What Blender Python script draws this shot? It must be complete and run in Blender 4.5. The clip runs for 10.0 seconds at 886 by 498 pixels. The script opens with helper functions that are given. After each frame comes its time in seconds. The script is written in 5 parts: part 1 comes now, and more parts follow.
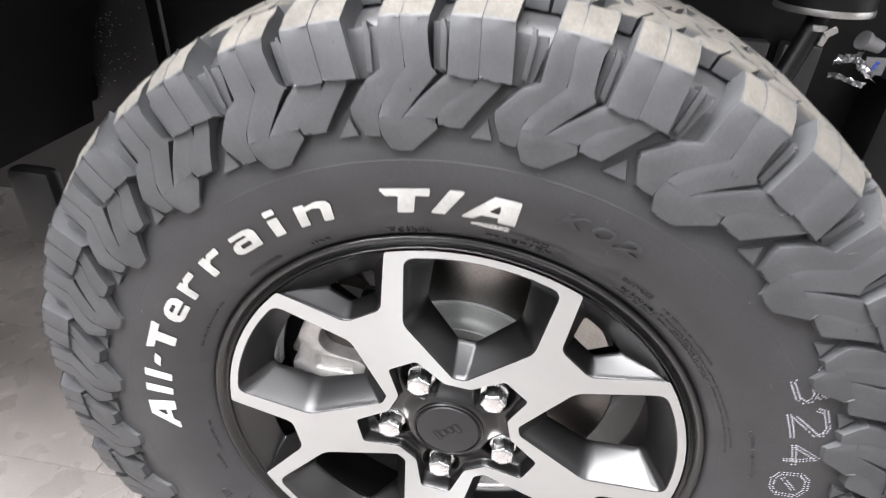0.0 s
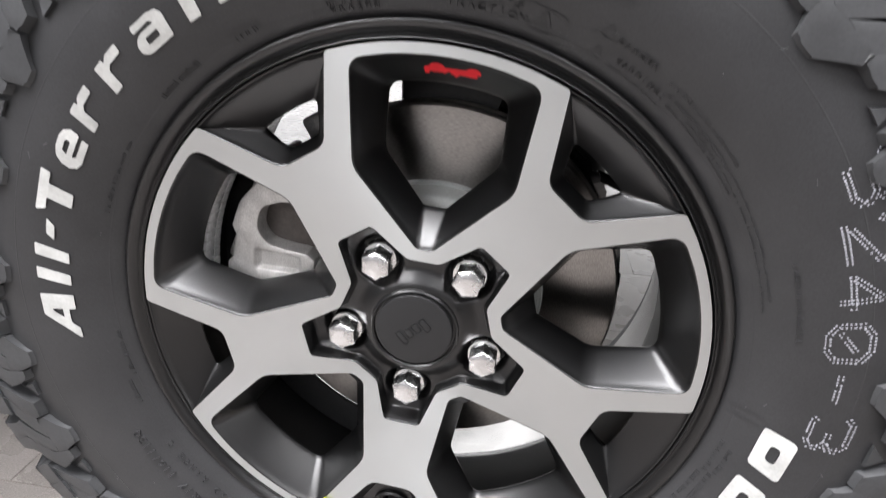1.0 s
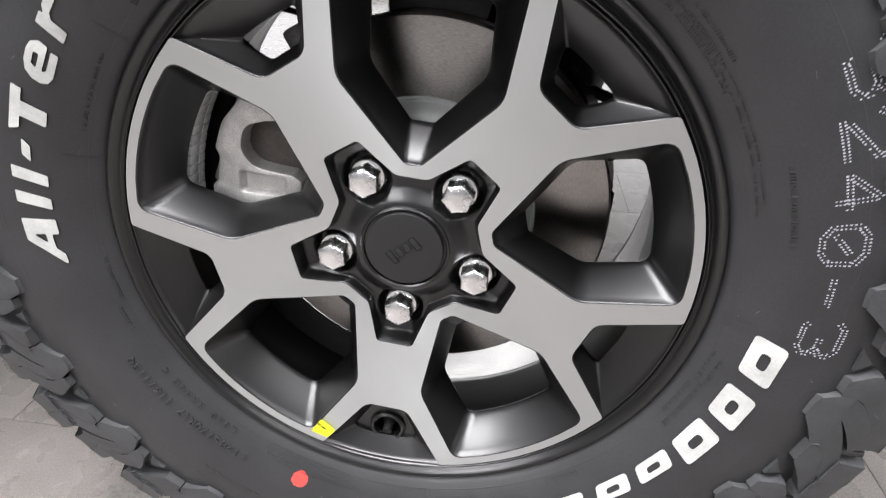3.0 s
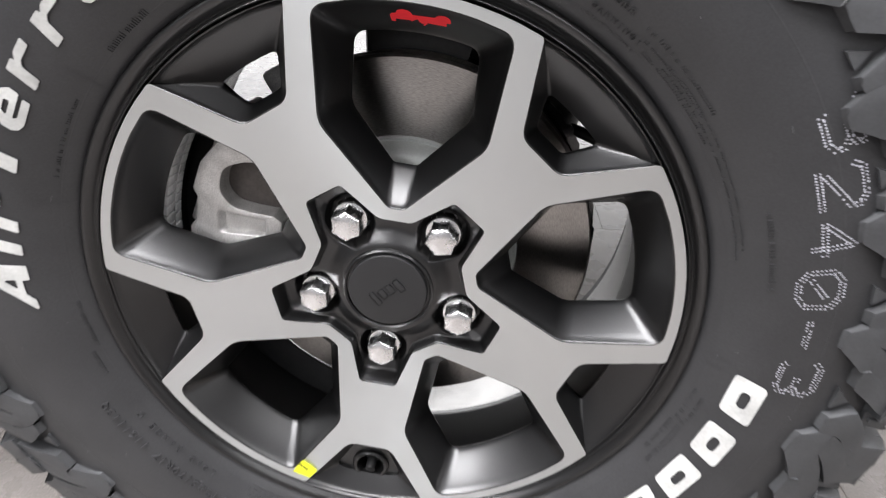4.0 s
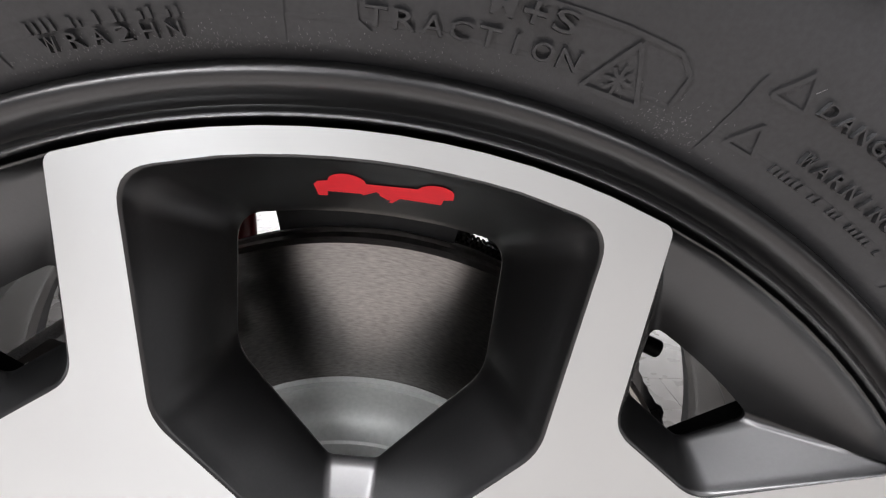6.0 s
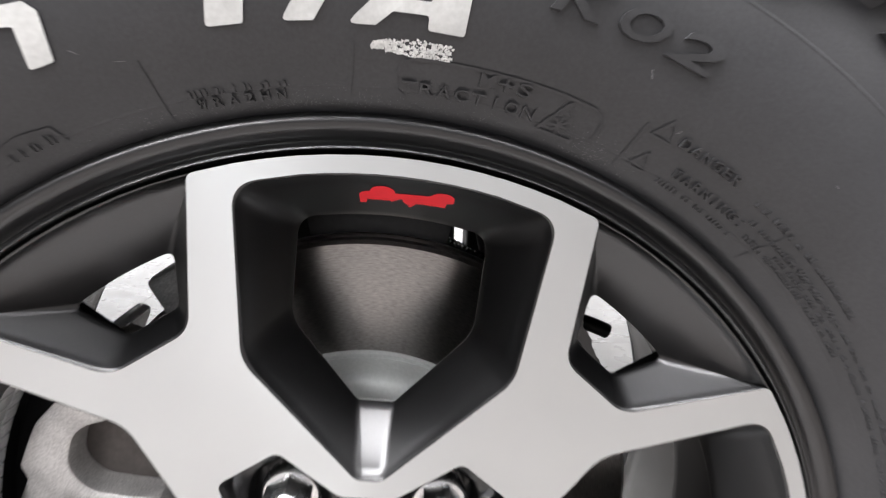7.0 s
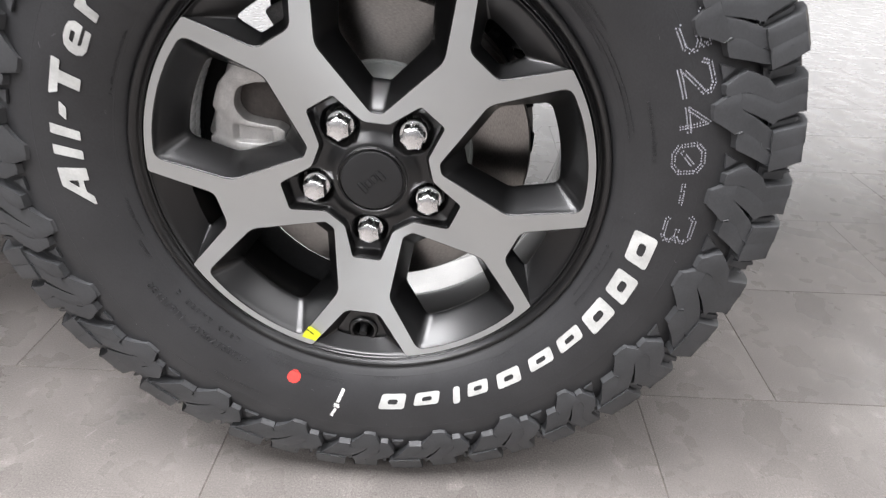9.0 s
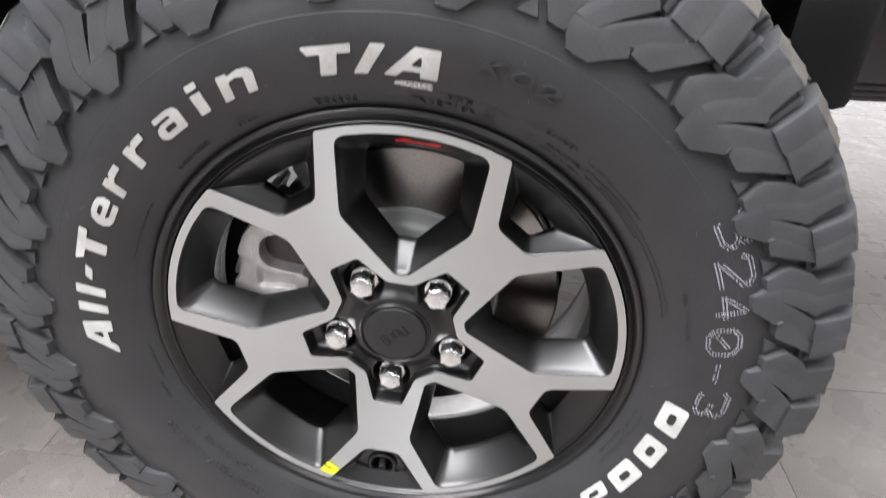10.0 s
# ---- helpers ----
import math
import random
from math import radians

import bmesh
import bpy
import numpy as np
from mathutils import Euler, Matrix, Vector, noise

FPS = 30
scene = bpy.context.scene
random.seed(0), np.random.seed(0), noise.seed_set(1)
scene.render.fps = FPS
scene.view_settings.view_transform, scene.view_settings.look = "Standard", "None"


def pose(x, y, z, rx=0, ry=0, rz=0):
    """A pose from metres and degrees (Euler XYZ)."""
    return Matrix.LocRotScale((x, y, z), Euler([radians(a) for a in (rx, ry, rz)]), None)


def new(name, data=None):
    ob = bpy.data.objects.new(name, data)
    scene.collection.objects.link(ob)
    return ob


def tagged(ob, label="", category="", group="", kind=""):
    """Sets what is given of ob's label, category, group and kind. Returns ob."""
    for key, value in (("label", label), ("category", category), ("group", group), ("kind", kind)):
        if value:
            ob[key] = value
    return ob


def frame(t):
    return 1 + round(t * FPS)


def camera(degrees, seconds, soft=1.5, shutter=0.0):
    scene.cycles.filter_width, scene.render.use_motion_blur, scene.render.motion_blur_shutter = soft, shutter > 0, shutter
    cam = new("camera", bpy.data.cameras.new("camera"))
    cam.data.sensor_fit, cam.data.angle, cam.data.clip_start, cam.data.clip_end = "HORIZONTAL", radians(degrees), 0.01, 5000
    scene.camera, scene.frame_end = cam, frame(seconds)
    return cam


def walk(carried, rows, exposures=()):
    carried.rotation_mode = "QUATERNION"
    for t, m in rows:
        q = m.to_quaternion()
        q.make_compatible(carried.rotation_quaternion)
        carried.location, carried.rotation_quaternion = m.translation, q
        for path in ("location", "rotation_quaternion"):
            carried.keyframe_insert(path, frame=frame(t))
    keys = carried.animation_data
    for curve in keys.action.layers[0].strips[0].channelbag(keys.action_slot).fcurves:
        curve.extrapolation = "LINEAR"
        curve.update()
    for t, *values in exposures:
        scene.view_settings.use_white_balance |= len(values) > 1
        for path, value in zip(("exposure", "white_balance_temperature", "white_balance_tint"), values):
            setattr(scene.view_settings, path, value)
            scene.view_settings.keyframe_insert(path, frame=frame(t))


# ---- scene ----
cam = camera(73.87, 10.0, soft=1.15, shutter=0.35)
ROWS = [
    (0, 0.0452, -0.3795, 0.8783, 57.48, -2.38, 10.0),
    (0.5, 0.0563, -0.3809, 0.7503, 64.47, -2.34, 8.84),
    (1, 0.0787, -0.3818, 0.6616, 66.28, -1.93, 9.07),
    (1.5, 0.0812, -0.3919, 0.5999, 66.1, -1.98, 8.31),
    (2, 0.1013, -0.3877, 0.5696, 64.05, -1.35, 8.84),
    (2.5, 0.0949, -0.3843, 0.5856, 61.88, -0.93, 9.28),
    (2.7, 0.0886, -0.3832, 0.6064, 61.72, -0.96, 9.0),
    (3.8, 0.0816, -0.3944, 0.6606, 61.87, -1.66, 6.21),
    (4, 0.0749, -0.3732, 0.6558, 62.49, -1.82, 5.71),
    (4.2, 0.0587, -0.3301, 0.6503, 63.23, -2.00, 5.44),
    (4.5, 0.0316, -0.2539, 0.6391, 68.5, -2.11, 4.44),
    (4.8, 0.0235, -0.1943, 0.6378, 71.94, -1.64, 2.97),
    (5, 0.025, -0.1775, 0.6354, 74.65, -1.71, 2.15),
    (5.5, 0.032, -0.1509, 0.6357, 75.34, -1.89, -0.48),
    (5.7, 0.0366, -0.1466, 0.643, 73.38, -1.69, -0.83),
    (6.8, 0.0176, -0.1924, 0.6387, 78.62, -1.03, -5.12),
    (7, 0.0172, -0.2259, 0.6468, 77.18, -1.32, -4.83),
    (7.2, 0.0194, -0.2653, 0.6351, 78.11, -1.26, -5.91),
    (7.5, 0.0479, -0.3231, 0.6243, 74.35, -1.41, -2.56),
    (7.8, 0.0561, -0.3775, 0.6023, 67.42, -1.42, -2.14),
    (8, 0.0588, -0.4228, 0.5951, 63.83, -1.3, -1.62),
    (8.5, 0.0762, -0.4908, 0.614, 59.46, -1.07, 0.52),
    (9, 0.0899, -0.5235, 0.665, 58.55, -1.19, 2.49),
    (9.5, 0.0855, -0.5058, 0.7149, 58.98, -1.22, 4.24),
    (10, 0.0821, -0.4369, 0.7836, 59.3, -1.29, 5.36),
]
EXPOSURES = [(0.0, 0.32), (0.5, 0.08), (1.0, -0.17), (1.5, -0.22), (2.5, -0.30), (4.0, -0.22), (4.5, -0.27), (5.0, -0.03), (5.5, 0.15), (7.0, 0.20), (7.5, 0.22), (8.0, -0.28), (9.0, -0.42), (9.5, -0.4), (10.0, -0.30)]
walk(cam, [(t, pose(x, y, z, rx, ry, rz)) for t, x, y, z, rx, ry, rz in ROWS], EXPOSURES)

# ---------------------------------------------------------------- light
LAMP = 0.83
world = bpy.data.worlds.new("world")
scene.world = world
world.use_nodes = True
world.node_tree.nodes["Background"].inputs[0].default_value = (0.9, 0.95, 1.0, 1)
world.node_tree.nodes["Background"].inputs[1].default_value = 0.02
scene.view_settings.exposure = 0.0


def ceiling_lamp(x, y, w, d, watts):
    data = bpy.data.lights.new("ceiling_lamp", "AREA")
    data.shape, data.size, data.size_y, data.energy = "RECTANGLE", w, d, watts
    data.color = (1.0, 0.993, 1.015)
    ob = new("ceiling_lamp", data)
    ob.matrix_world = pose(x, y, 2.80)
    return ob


# Unseen ceiling lamps, placed and powered to suit highlights on wheel and tyre.
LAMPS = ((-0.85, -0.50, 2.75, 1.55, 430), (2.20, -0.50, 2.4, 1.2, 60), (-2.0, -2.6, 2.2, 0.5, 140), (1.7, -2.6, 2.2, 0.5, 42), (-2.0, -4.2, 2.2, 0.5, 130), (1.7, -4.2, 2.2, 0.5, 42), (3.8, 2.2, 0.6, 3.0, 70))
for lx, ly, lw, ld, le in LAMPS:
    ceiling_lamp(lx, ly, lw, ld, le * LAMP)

# added daylight for unseen windows, behind the car and past its nose
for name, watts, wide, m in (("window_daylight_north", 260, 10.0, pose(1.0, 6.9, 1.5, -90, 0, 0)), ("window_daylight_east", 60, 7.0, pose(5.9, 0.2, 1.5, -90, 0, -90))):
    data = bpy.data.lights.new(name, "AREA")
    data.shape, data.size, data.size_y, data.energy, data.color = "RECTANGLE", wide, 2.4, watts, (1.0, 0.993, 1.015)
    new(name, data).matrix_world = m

# ---------------------------------------------------------------- materials


def mat(name, color, rough=0.5, metal=0.0, grain=0.0, grain_scale=200.0, stain=0.0, stain_scale=8.0, bump=0.0, bump_scale=400.0, coat=0.0, spec=0.5, rough_var=0.0, each=0.0, rings=0.0, ring_scale=500.0, aniso=0.0, streak=0.0, flecks=0.0, coat_rough=0.08):
    """A surface with grain and stains in its colour, fine relief, and lathe rings about the y axis where rings is set."""
    m = bpy.data.materials.new(name)
    m.use_nodes = True
    n, l = m.node_tree.nodes, m.node_tree.links
    b = n["Principled BSDF"]
    b.inputs["Roughness"].default_value, b.inputs["Metallic"].default_value = rough, metal
    b.inputs["Coat Weight"].default_value, b.inputs["Specular IOR Level"].default_value = coat, spec
    b.inputs["Coat Roughness"].default_value = coat_rough
    tc = n.new("ShaderNodeTexCoord")

    def noise_at(scale, detail=4.0):
        q = n.new("ShaderNodeTexNoise")
        q.inputs["Scale"].default_value, q.inputs["Detail"].default_value = scale, detail
        l.new(tc.outputs["Object"], q.inputs["Vector"])
        return q.outputs["Fac"]

    def ranged(src, lo, hi, a=0.3, z=0.7):
        q = n.new("ShaderNodeMapRange")
        q.inputs["From Min"].default_value, q.inputs["From Max"].default_value = a, z
        q.inputs["To Min"].default_value, q.inputs["To Max"].default_value = lo, hi
        l.new(src, q.inputs["Value"])
        return q.outputs["Result"]

    def times(a, c):
        q = n.new("ShaderNodeMath")
        q.operation = "MULTIPLY"
        l.new(a, q.inputs[0])
        l.new(c, q.inputs[1])
        return q.outputs[0]

    facs = []
    if grain:
        facs.append(ranged(noise_at(grain_scale), 1 - grain, 1 + grain))
    if stain:
        facs.append(ranged(noise_at(stain_scale, 6.0), 1 - stain, 1 + stain))
    if each:
        oi = n.new("ShaderNodeObjectInfo")
        facs.append(ranged(oi.outputs["Random"], 1 - each, 1 + each, 0, 1))
    if flecks:
        facs.append(ranged(noise_at(26.0, 3.0), 1.0, 1.0 + flecks, 0.63, 0.72))
        facs.append(ranged(noise_at(4.3, 5.0), 1.0, 1.0 - flecks, 0.66, 0.72))
        facs.append(ranged(noise_at(420.0, 2.0), 1.0, 1.0 + flecks, 0.68, 0.76))
    if streak:
        sp = n.new("ShaderNodeSeparateXYZ")
        l.new(tc.outputs["Object"], sp.inputs[0])
        flat2, cmb = n.new("ShaderNodeCombineXYZ"), n.new("ShaderNodeCombineXYZ")
        l.new(sp.outputs["X"], flat2.inputs["X"])
        l.new(sp.outputs["Z"], flat2.inputs["Y"])
        rad, turn = n.new("ShaderNodeVectorMath"), n.new("ShaderNodeMath")
        rad.operation, turn.operation = "LENGTH", "ARCTAN2"
        l.new(flat2.outputs[0], rad.inputs[0])
        l.new(sp.outputs["Z"], turn.inputs[0])
        l.new(sp.outputs["X"], turn.inputs[1])
        for src, k, slot in ((rad.outputs["Value"], 1500.0, "X"), (turn.outputs[0], 34.0, "Y")):
            q = n.new("ShaderNodeMath")
            q.operation = "MULTIPLY"
            q.inputs[1].default_value = k
            l.new(src, q.inputs[0])
            l.new(q.outputs[0], cmb.inputs[slot])
        q = n.new("ShaderNodeTexNoise")
        q.inputs["Scale"].default_value, q.inputs["Detail"].default_value = 1.0, 4.0
        l.new(cmb.outputs[0], q.inputs["Vector"])
        facs.append(ranged(q.outputs["Fac"], 1 - streak, 1 + streak))
    if facs:
        f = facs[0]
        for g in facs[1:]:
            f = times(f, g)
        v = n.new("ShaderNodeVectorMath")
        v.operation = "SCALE"
        v.inputs[0].default_value = color
        l.new(f, v.inputs["Scale"])
        l.new(v.outputs[0], b.inputs["Base Color"])
    else:
        b.inputs["Base Color"].default_value = (*color, 1)
    if rough_var:
        l.new(ranged(noise_at(stain_scale * 2.3, 5.0), max(rough - rough_var, 0.02), rough + rough_var), b.inputs["Roughness"])
    height = None
    if bump:
        height = ranged(noise_at(bump_scale, 6.0), 0, bump, 0, 1)
    if rings:
        sx = n.new("ShaderNodeSeparateXYZ")
        l.new(tc.outputs["Object"], sx.inputs[0])
        cv = n.new("ShaderNodeCombineXYZ")
        l.new(sx.outputs["X"], cv.inputs["X"])
        l.new(sx.outputs["Z"], cv.inputs["Y"])
        ln = n.new("ShaderNodeVectorMath")
        ln.operation = "LENGTH"
        l.new(cv.outputs[0], ln.inputs[0])
        q = n.new("ShaderNodeTexNoise")
        q.noise_dimensions = "1D"
        q.inputs["Scale"].default_value, q.inputs["Detail"].default_value = ring_scale, 5.0
        l.new(ln.outputs["Value"], q.inputs["W"])
        r = ranged(q.outputs["Fac"], 0, rings, 0, 1)
        if height is None:
            height = r
        else:
            ad = n.new("ShaderNodeMath")
            l.new(height, ad.inputs[0])
            l.new(r, ad.inputs[1])
            height = ad.outputs[0]
    if height is not None:
        bp = n.new("ShaderNodeBump")
        bp.inputs["Strength"].default_value = 1.0
        bp.inputs["Distance"].default_value = 1.0
        l.new(height, bp.inputs["Height"])
        l.new(bp.outputs[0], b.inputs["Normal"])
    if aniso:
        tg = n.new("ShaderNodeTangent")
        tg.direction_type, tg.axis = "RADIAL", "Y"
        b.inputs["Anisotropic"].default_value, b.inputs["Anisotropic Rotation"].default_value = aniso, 0.25
        l.new(tg.outputs[0], b.inputs["Tangent"])
    return m


ALU = mat("machined_aluminium", (0.655, 0.680, 0.688), 0.36, 1.0, rings=0.000012, ring_scale=2500, stain=0.025, stain_scale=14, aniso=0.75, rough_var=0.03)
SATIN = mat("satin_black_paint", (0.029, 0.029, 0.030), 0.44, 1.0, coat=1.0, coat_rough=0.25, grain=0.05, grain_scale=900, bump=0.000010, bump_scale=1400)
RUBBER = mat("sidewall_rubber", (0.028, 0.028, 0.0298), 0.46, grain=0.14, grain_scale=700, stain=0.16, stain_scale=16, bump=0.00007, bump_scale=900, rough_var=0.05)
LUG = mat("lug_rubber", (0.047, 0.048, 0.0510), 0.52, grain=0.10, grain_scale=500, stain=0.18, stain_scale=30, bump=0.00008, bump_scale=700, each=0.06)
DUST = mat("dusty_tread", (0.076, 0.070, 0.061), 0.85, grain=0.18, grain_scale=420, stain=0.25, stain_scale=45, bump=0.0003, bump_scale=500)
WHITE = mat("white_rubber", (0.53, 0.53, 0.517), 0.5, grain=0.07, grain_scale=500, stain=0.20, stain_scale=38, bump=0.00006, bump_scale=700)
INK = mat("white_ink", (0.50, 0.51, 0.56), 0.7, grain=0.2, grain_scale=900)
CHROME = mat("chrome", (0.86, 0.86, 0.865), 0.25, 1.0, rough_var=0.04, stain_scale=60, bump=0.00003, bump_scale=300)
CAPBLK = mat("cap_black", (0.014, 0.014, 0.015), 0.48, grain=0.1, grain_scale=1200, bump=0.00004, bump_scale=2500)
DISC = mat("brake_disc_steel", (0.41, 0.392, 0.374), 0.30, 1.0, rings=0.00002, ring_scale=1400, stain=0.10, stain_scale=30, aniso=0.8, streak=0.22)
HAT = mat("disc_hat_coating", (0.48, 0.495, 0.485), 0.6, 0.4, grain=0.06, grain_scale=500, rings=0.00005, ring_scale=300)
CAST = mat("cast_iron", (0.56, 0.55, 0.54), 0.40, 0.6, grain=0.26, grain_scale=1100, stain=0.18, stain_scale=60, bump=0.0003, bump_scale=1300)
BARREL = mat("barrel_metal", (0.41, 0.406, 0.40), 0.27, 0.95, grain=0.10, grain_scale=500, rings=0.00002, ring_scale=600, stain=0.10, stain_scale=40)
WEIGHT = mat("zinc_weight", (0.86, 0.86, 0.87), 0.45, 0.0, grain=0.12, grain_scale=700, stain=0.2, stain_scale=90)
PAD = mat("pad_backing", (0.075, 0.065, 0.060), 0.5, 0.3, grain=0.15, grain_scale=400, stain=0.2, stain_scale=40)
GREYP = mat("grey_plate", (0.055, 0.055, 0.056), 0.4, 0.3, grain=0.1, grain_scale=300, stain=0.15, stain_scale=20)
BLUE = mat("blue_print", (0.03, 0.08, 0.45), 0.5)
DARK = mat("black_plastic", (0.0045, 0.0045, 0.005), 0.45, grain=0.2, grain_scale=300, stain=0.3, stain_scale=9, bump=0.0002, bump_scale=350, spec=0.3)
SHIELD = mat("black_coated_steel", (0.022, 0.022, 0.023), 0.42, 0.2, grain=0.15, grain_scale=300, stain=0.25, stain_scale=25, bump=0.0001, bump_scale=500)
GLOSS = mat("gloss_black_body", (0.006, 0.006, 0.008), 0.12, coat=0.6)
STEEL = mat("bare_steel", (0.55, 0.55, 0.54), 0.3, 0.9, grain=0.1, grain_scale=500)
YELLOW = mat("yellow_sticker", (0.80, 0.83, 0.03), 0.5, grain=0.03, grain_scale=300)
RED = mat("red_paint_mark", (0.74, 0.06, 0.05), 0.6, grain=0.15, grain_scale=700, stain=0.15, stain_scale=120)
REDGLOSS = mat("red_decal", (0.95, 0.03, 0.045), 0.5, grain=0.03, grain_scale=600)
FOIL = mat("crumpled_foil", (0.42, 0.42, 0.43), 0.34, 1.0, grain=0.1, grain_scale=300, stain=0.15, stain_scale=80)
PALE = mat("grey_plastic", (0.16, 0.16, 0.165), 0.5, grain=0.08, grain_scale=300, stain=0.2, stain_scale=60)
DARKRED = mat("dark_red_paint", (0.22, 0.012, 0.014), 0.35, grain=0.1, grain_scale=300, stain=0.2, stain_scale=40)
SPECK = mat("pale_dust", (0.17, 0.17, 0.17), 0.8, grain=0.2, grain_scale=900)
SMEAR = mat("dark_scuff", (0.135, 0.125, 0.117), 0.6, grain=0.3, grain_scale=200, stain=0.2, stain_scale=60)
SCUFF = mat("pale_scratch", (0.25, 0.23, 0.22), 0.6, grain=0.2, grain_scale=300)
CHALK = mat("white_paint_stroke", (0.72, 0.72, 0.70), 0.7, grain=0.25, grain_scale=700, stain=0.2, stain_scale=160)
TILE = mat("grey_porcelain_tile", (0.176, 0.161, 0.152), 0.29, grain=0.27, grain_scale=420, stain=0.20, stain_scale=6, bump=0.00005, bump_scale=420, each=0.03, rough_var=0.05, flecks=0.36)
GROUT = mat("grout", (0.14, 0.122, 0.108), 0.9, grain=0.15, grain_scale=200, stain=0.2, stain_scale=10)
GREYW = mat("dark_grey_wall_paint", (0.25, 0.25, 0.255), 0.8, grain=0.03, grain_scale=200, stain=0.05, stain_scale=2)
WALLM = mat("white_wall_paint", (0.74, 0.73, 0.71), 0.8, grain=0.02, grain_scale=200, stain=0.03, stain_scale=2)
CEIL = mat("ceiling_paint", (0.38, 0.38, 0.38), 0.9, grain=0.02, grain_scale=100, stain=0.03, stain_scale=2)

# ---------------------------------------------------------------- helpers for meshes
HUB_Z, SPIN = 0.412, 5.8


def mesh_object(name, bm, mats, parent=None, label="", angle=35):
    bmesh.ops.remove_doubles(bm, verts=bm.verts, dist=1e-6)
    bmesh.ops.recalc_face_normals(bm, faces=bm.faces)
    me = bpy.data.meshes.new(name)
    bm.to_mesh(me)
    bm.free()
    for m in mats if isinstance(mats, (list, tuple)) else [mats]:
        me.materials.append(m)
    me.shade_smooth()
    me.set_sharp_from_angle(angle=radians(angle))
    ob = new(name, me)
    if parent:
        ob.parent = parent
    if label:
        ob["label"] = label
    return ob


def part(name, bm, material, parent, label="", angle=35):
    return mesh_object(name, bm, material, parent, label, angle)


def thing(name, label, category, m=None, group="", kind=""):
    ob = new(name)
    ob.empty_display_size = 0.05
    if m is not None:
        ob.matrix_world = m
    return tagged(ob, label, category, group, kind)


def polar(r, deg, y):
    return Vector((r * math.cos(radians(deg)), y, r * math.sin(radians(deg))))


def local(axis, u, v, y):
    """A place given along the spoke axis (v, outward) and clockwise across it (u)."""
    a = radians(axis)
    return Vector((v * math.cos(a) + u * math.sin(a), y, v * math.sin(a) - u * math.cos(a)))


def lathe(bm, profile, n=96, closed=False, slot=0):
    rings = []
    for r, y in profile:
        rings.append([bm.verts.new(polar(r, 360 * i / n, y)) for i in range(n)])
    pairs = list(zip(rings, rings[1:] + ([rings[0]] if closed else [])))
    for a, b in pairs if closed else pairs[: len(rings) - 1]:
        for i in range(n):
            f = bm.faces.new((a[i], a[(i + 1) % n], b[(i + 1) % n], b[i]))
            f.material_index = slot
    return rings


def box(bm, lo, hi, bevel=0.0, m=None, slot=0):
    made = bmesh.ops.create_cube(bm, size=1.0)["verts"]
    for v in made:
        v.co = Vector([lo[k] + (v.co[k] + 0.5) * (hi[k] - lo[k]) for k in range(3)])
    faces = {f for v in made for f in v.link_faces}
    if bevel:
        res = bmesh.ops.bevel(bm, geom=list({e for f in faces for e in f.edges}), offset=bevel, segments=2, affect="EDGES", profile=0.5)
        made = list({v for f in res["faces"] for v in f.verts} | {v for v in made if v.is_valid})
        faces = {f for v in made for f in v.link_faces}
    for f in faces:
        f.material_index = slot
    if m is not None:
        for v in {v for f in faces for v in f.verts}:
            v.co = m @ v.co
    return faces


def tube(bm, a, b, r, n=20, r2=None):
    a, b = Vector(a), Vector(b)
    d = b - a
    q = d.to_track_quat("Z", "Y").to_matrix().to_4x4()
    bmesh.ops.create_cone(bm, cap_ends=True, segments=n, radius1=r, radius2=r if r2 is None else r2, depth=d.length, matrix=Matrix.Translation((a + b) / 2) @ q)


def fillet(corners, n=6):
    """A closed outline from corners (x, y, radius); each rounded corner gives n points, a sharp one gives one."""
    out, k = [], len(corners)
    for i, (x, y, r) in enumerate(corners):
        p = Vector((x, y))
        if r <= 0:
            out.append(p)
            continue
        a, c = Vector(corners[i - 1][:2]), Vector(corners[(i + 1) % k][:2])
        d1, d2 = (a - p).normalized(), (c - p).normalized()
        half = math.acos(max(-1, min(1, d1.dot(d2)))) / 2
        cut = min(r / math.tan(half), 0.48 * (a - p).length, 0.48 * (c - p).length)
        s, e = p + d1 * cut, p + d2 * cut
        for j in range(n):
            t = j / (n - 1)
            out.append((1 - t) ** 2 * s + 2 * t * (1 - t) * p + t * t * e)
    return out


def lerp_table(xs, ys, x):
    return float(np.interp(x, xs, ys))


def fill_loops(bm, loops):
    """One flat face with holes between closed loops of vertices."""
    edges = []
    for lp in loops:
        for i in range(len(lp)):
            edges.append(bm.edges.new((lp[i], lp[(i + 1) % len(lp)])))
    bmesh.ops.triangle_fill(bm, use_beauty=True, use_dissolve=False, edges=edges)


def text_mesh(text, weight=0.0, depth=0.05, shear=0.0):
    """Letters of the built-in font as a mesh, 1 high or so, lying in x and y."""
    cu = bpy.data.curves.new("text", "FONT")
    cu.body, cu.offset, cu.extrude, cu.shear, cu.resolution_u = text, weight, depth, shear, 3
    ob = new("text", cu)
    bpy.context.view_layer.update()
    me = bpy.data.meshes.new_from_object(ob.evaluated_get(bpy.context.evaluated_depsgraph_get()))
    bpy.data.objects.remove(ob)
    bpy.data.curves.remove(cu)
    return me


def smooth(a, b, x):
    t = max(0.0, min(1.0, (x - a) / (b - a)))
    return t * t * (3 - 2 * t)


# ---------------------------------------------------------------- room
def plain_wall(name, lo, hi, material, label):
    bm = bmesh.new()
    box(bm, lo, hi)
    return tagged(mesh_object(name, bm, material), label, name.split("_")[0], kind="structure")


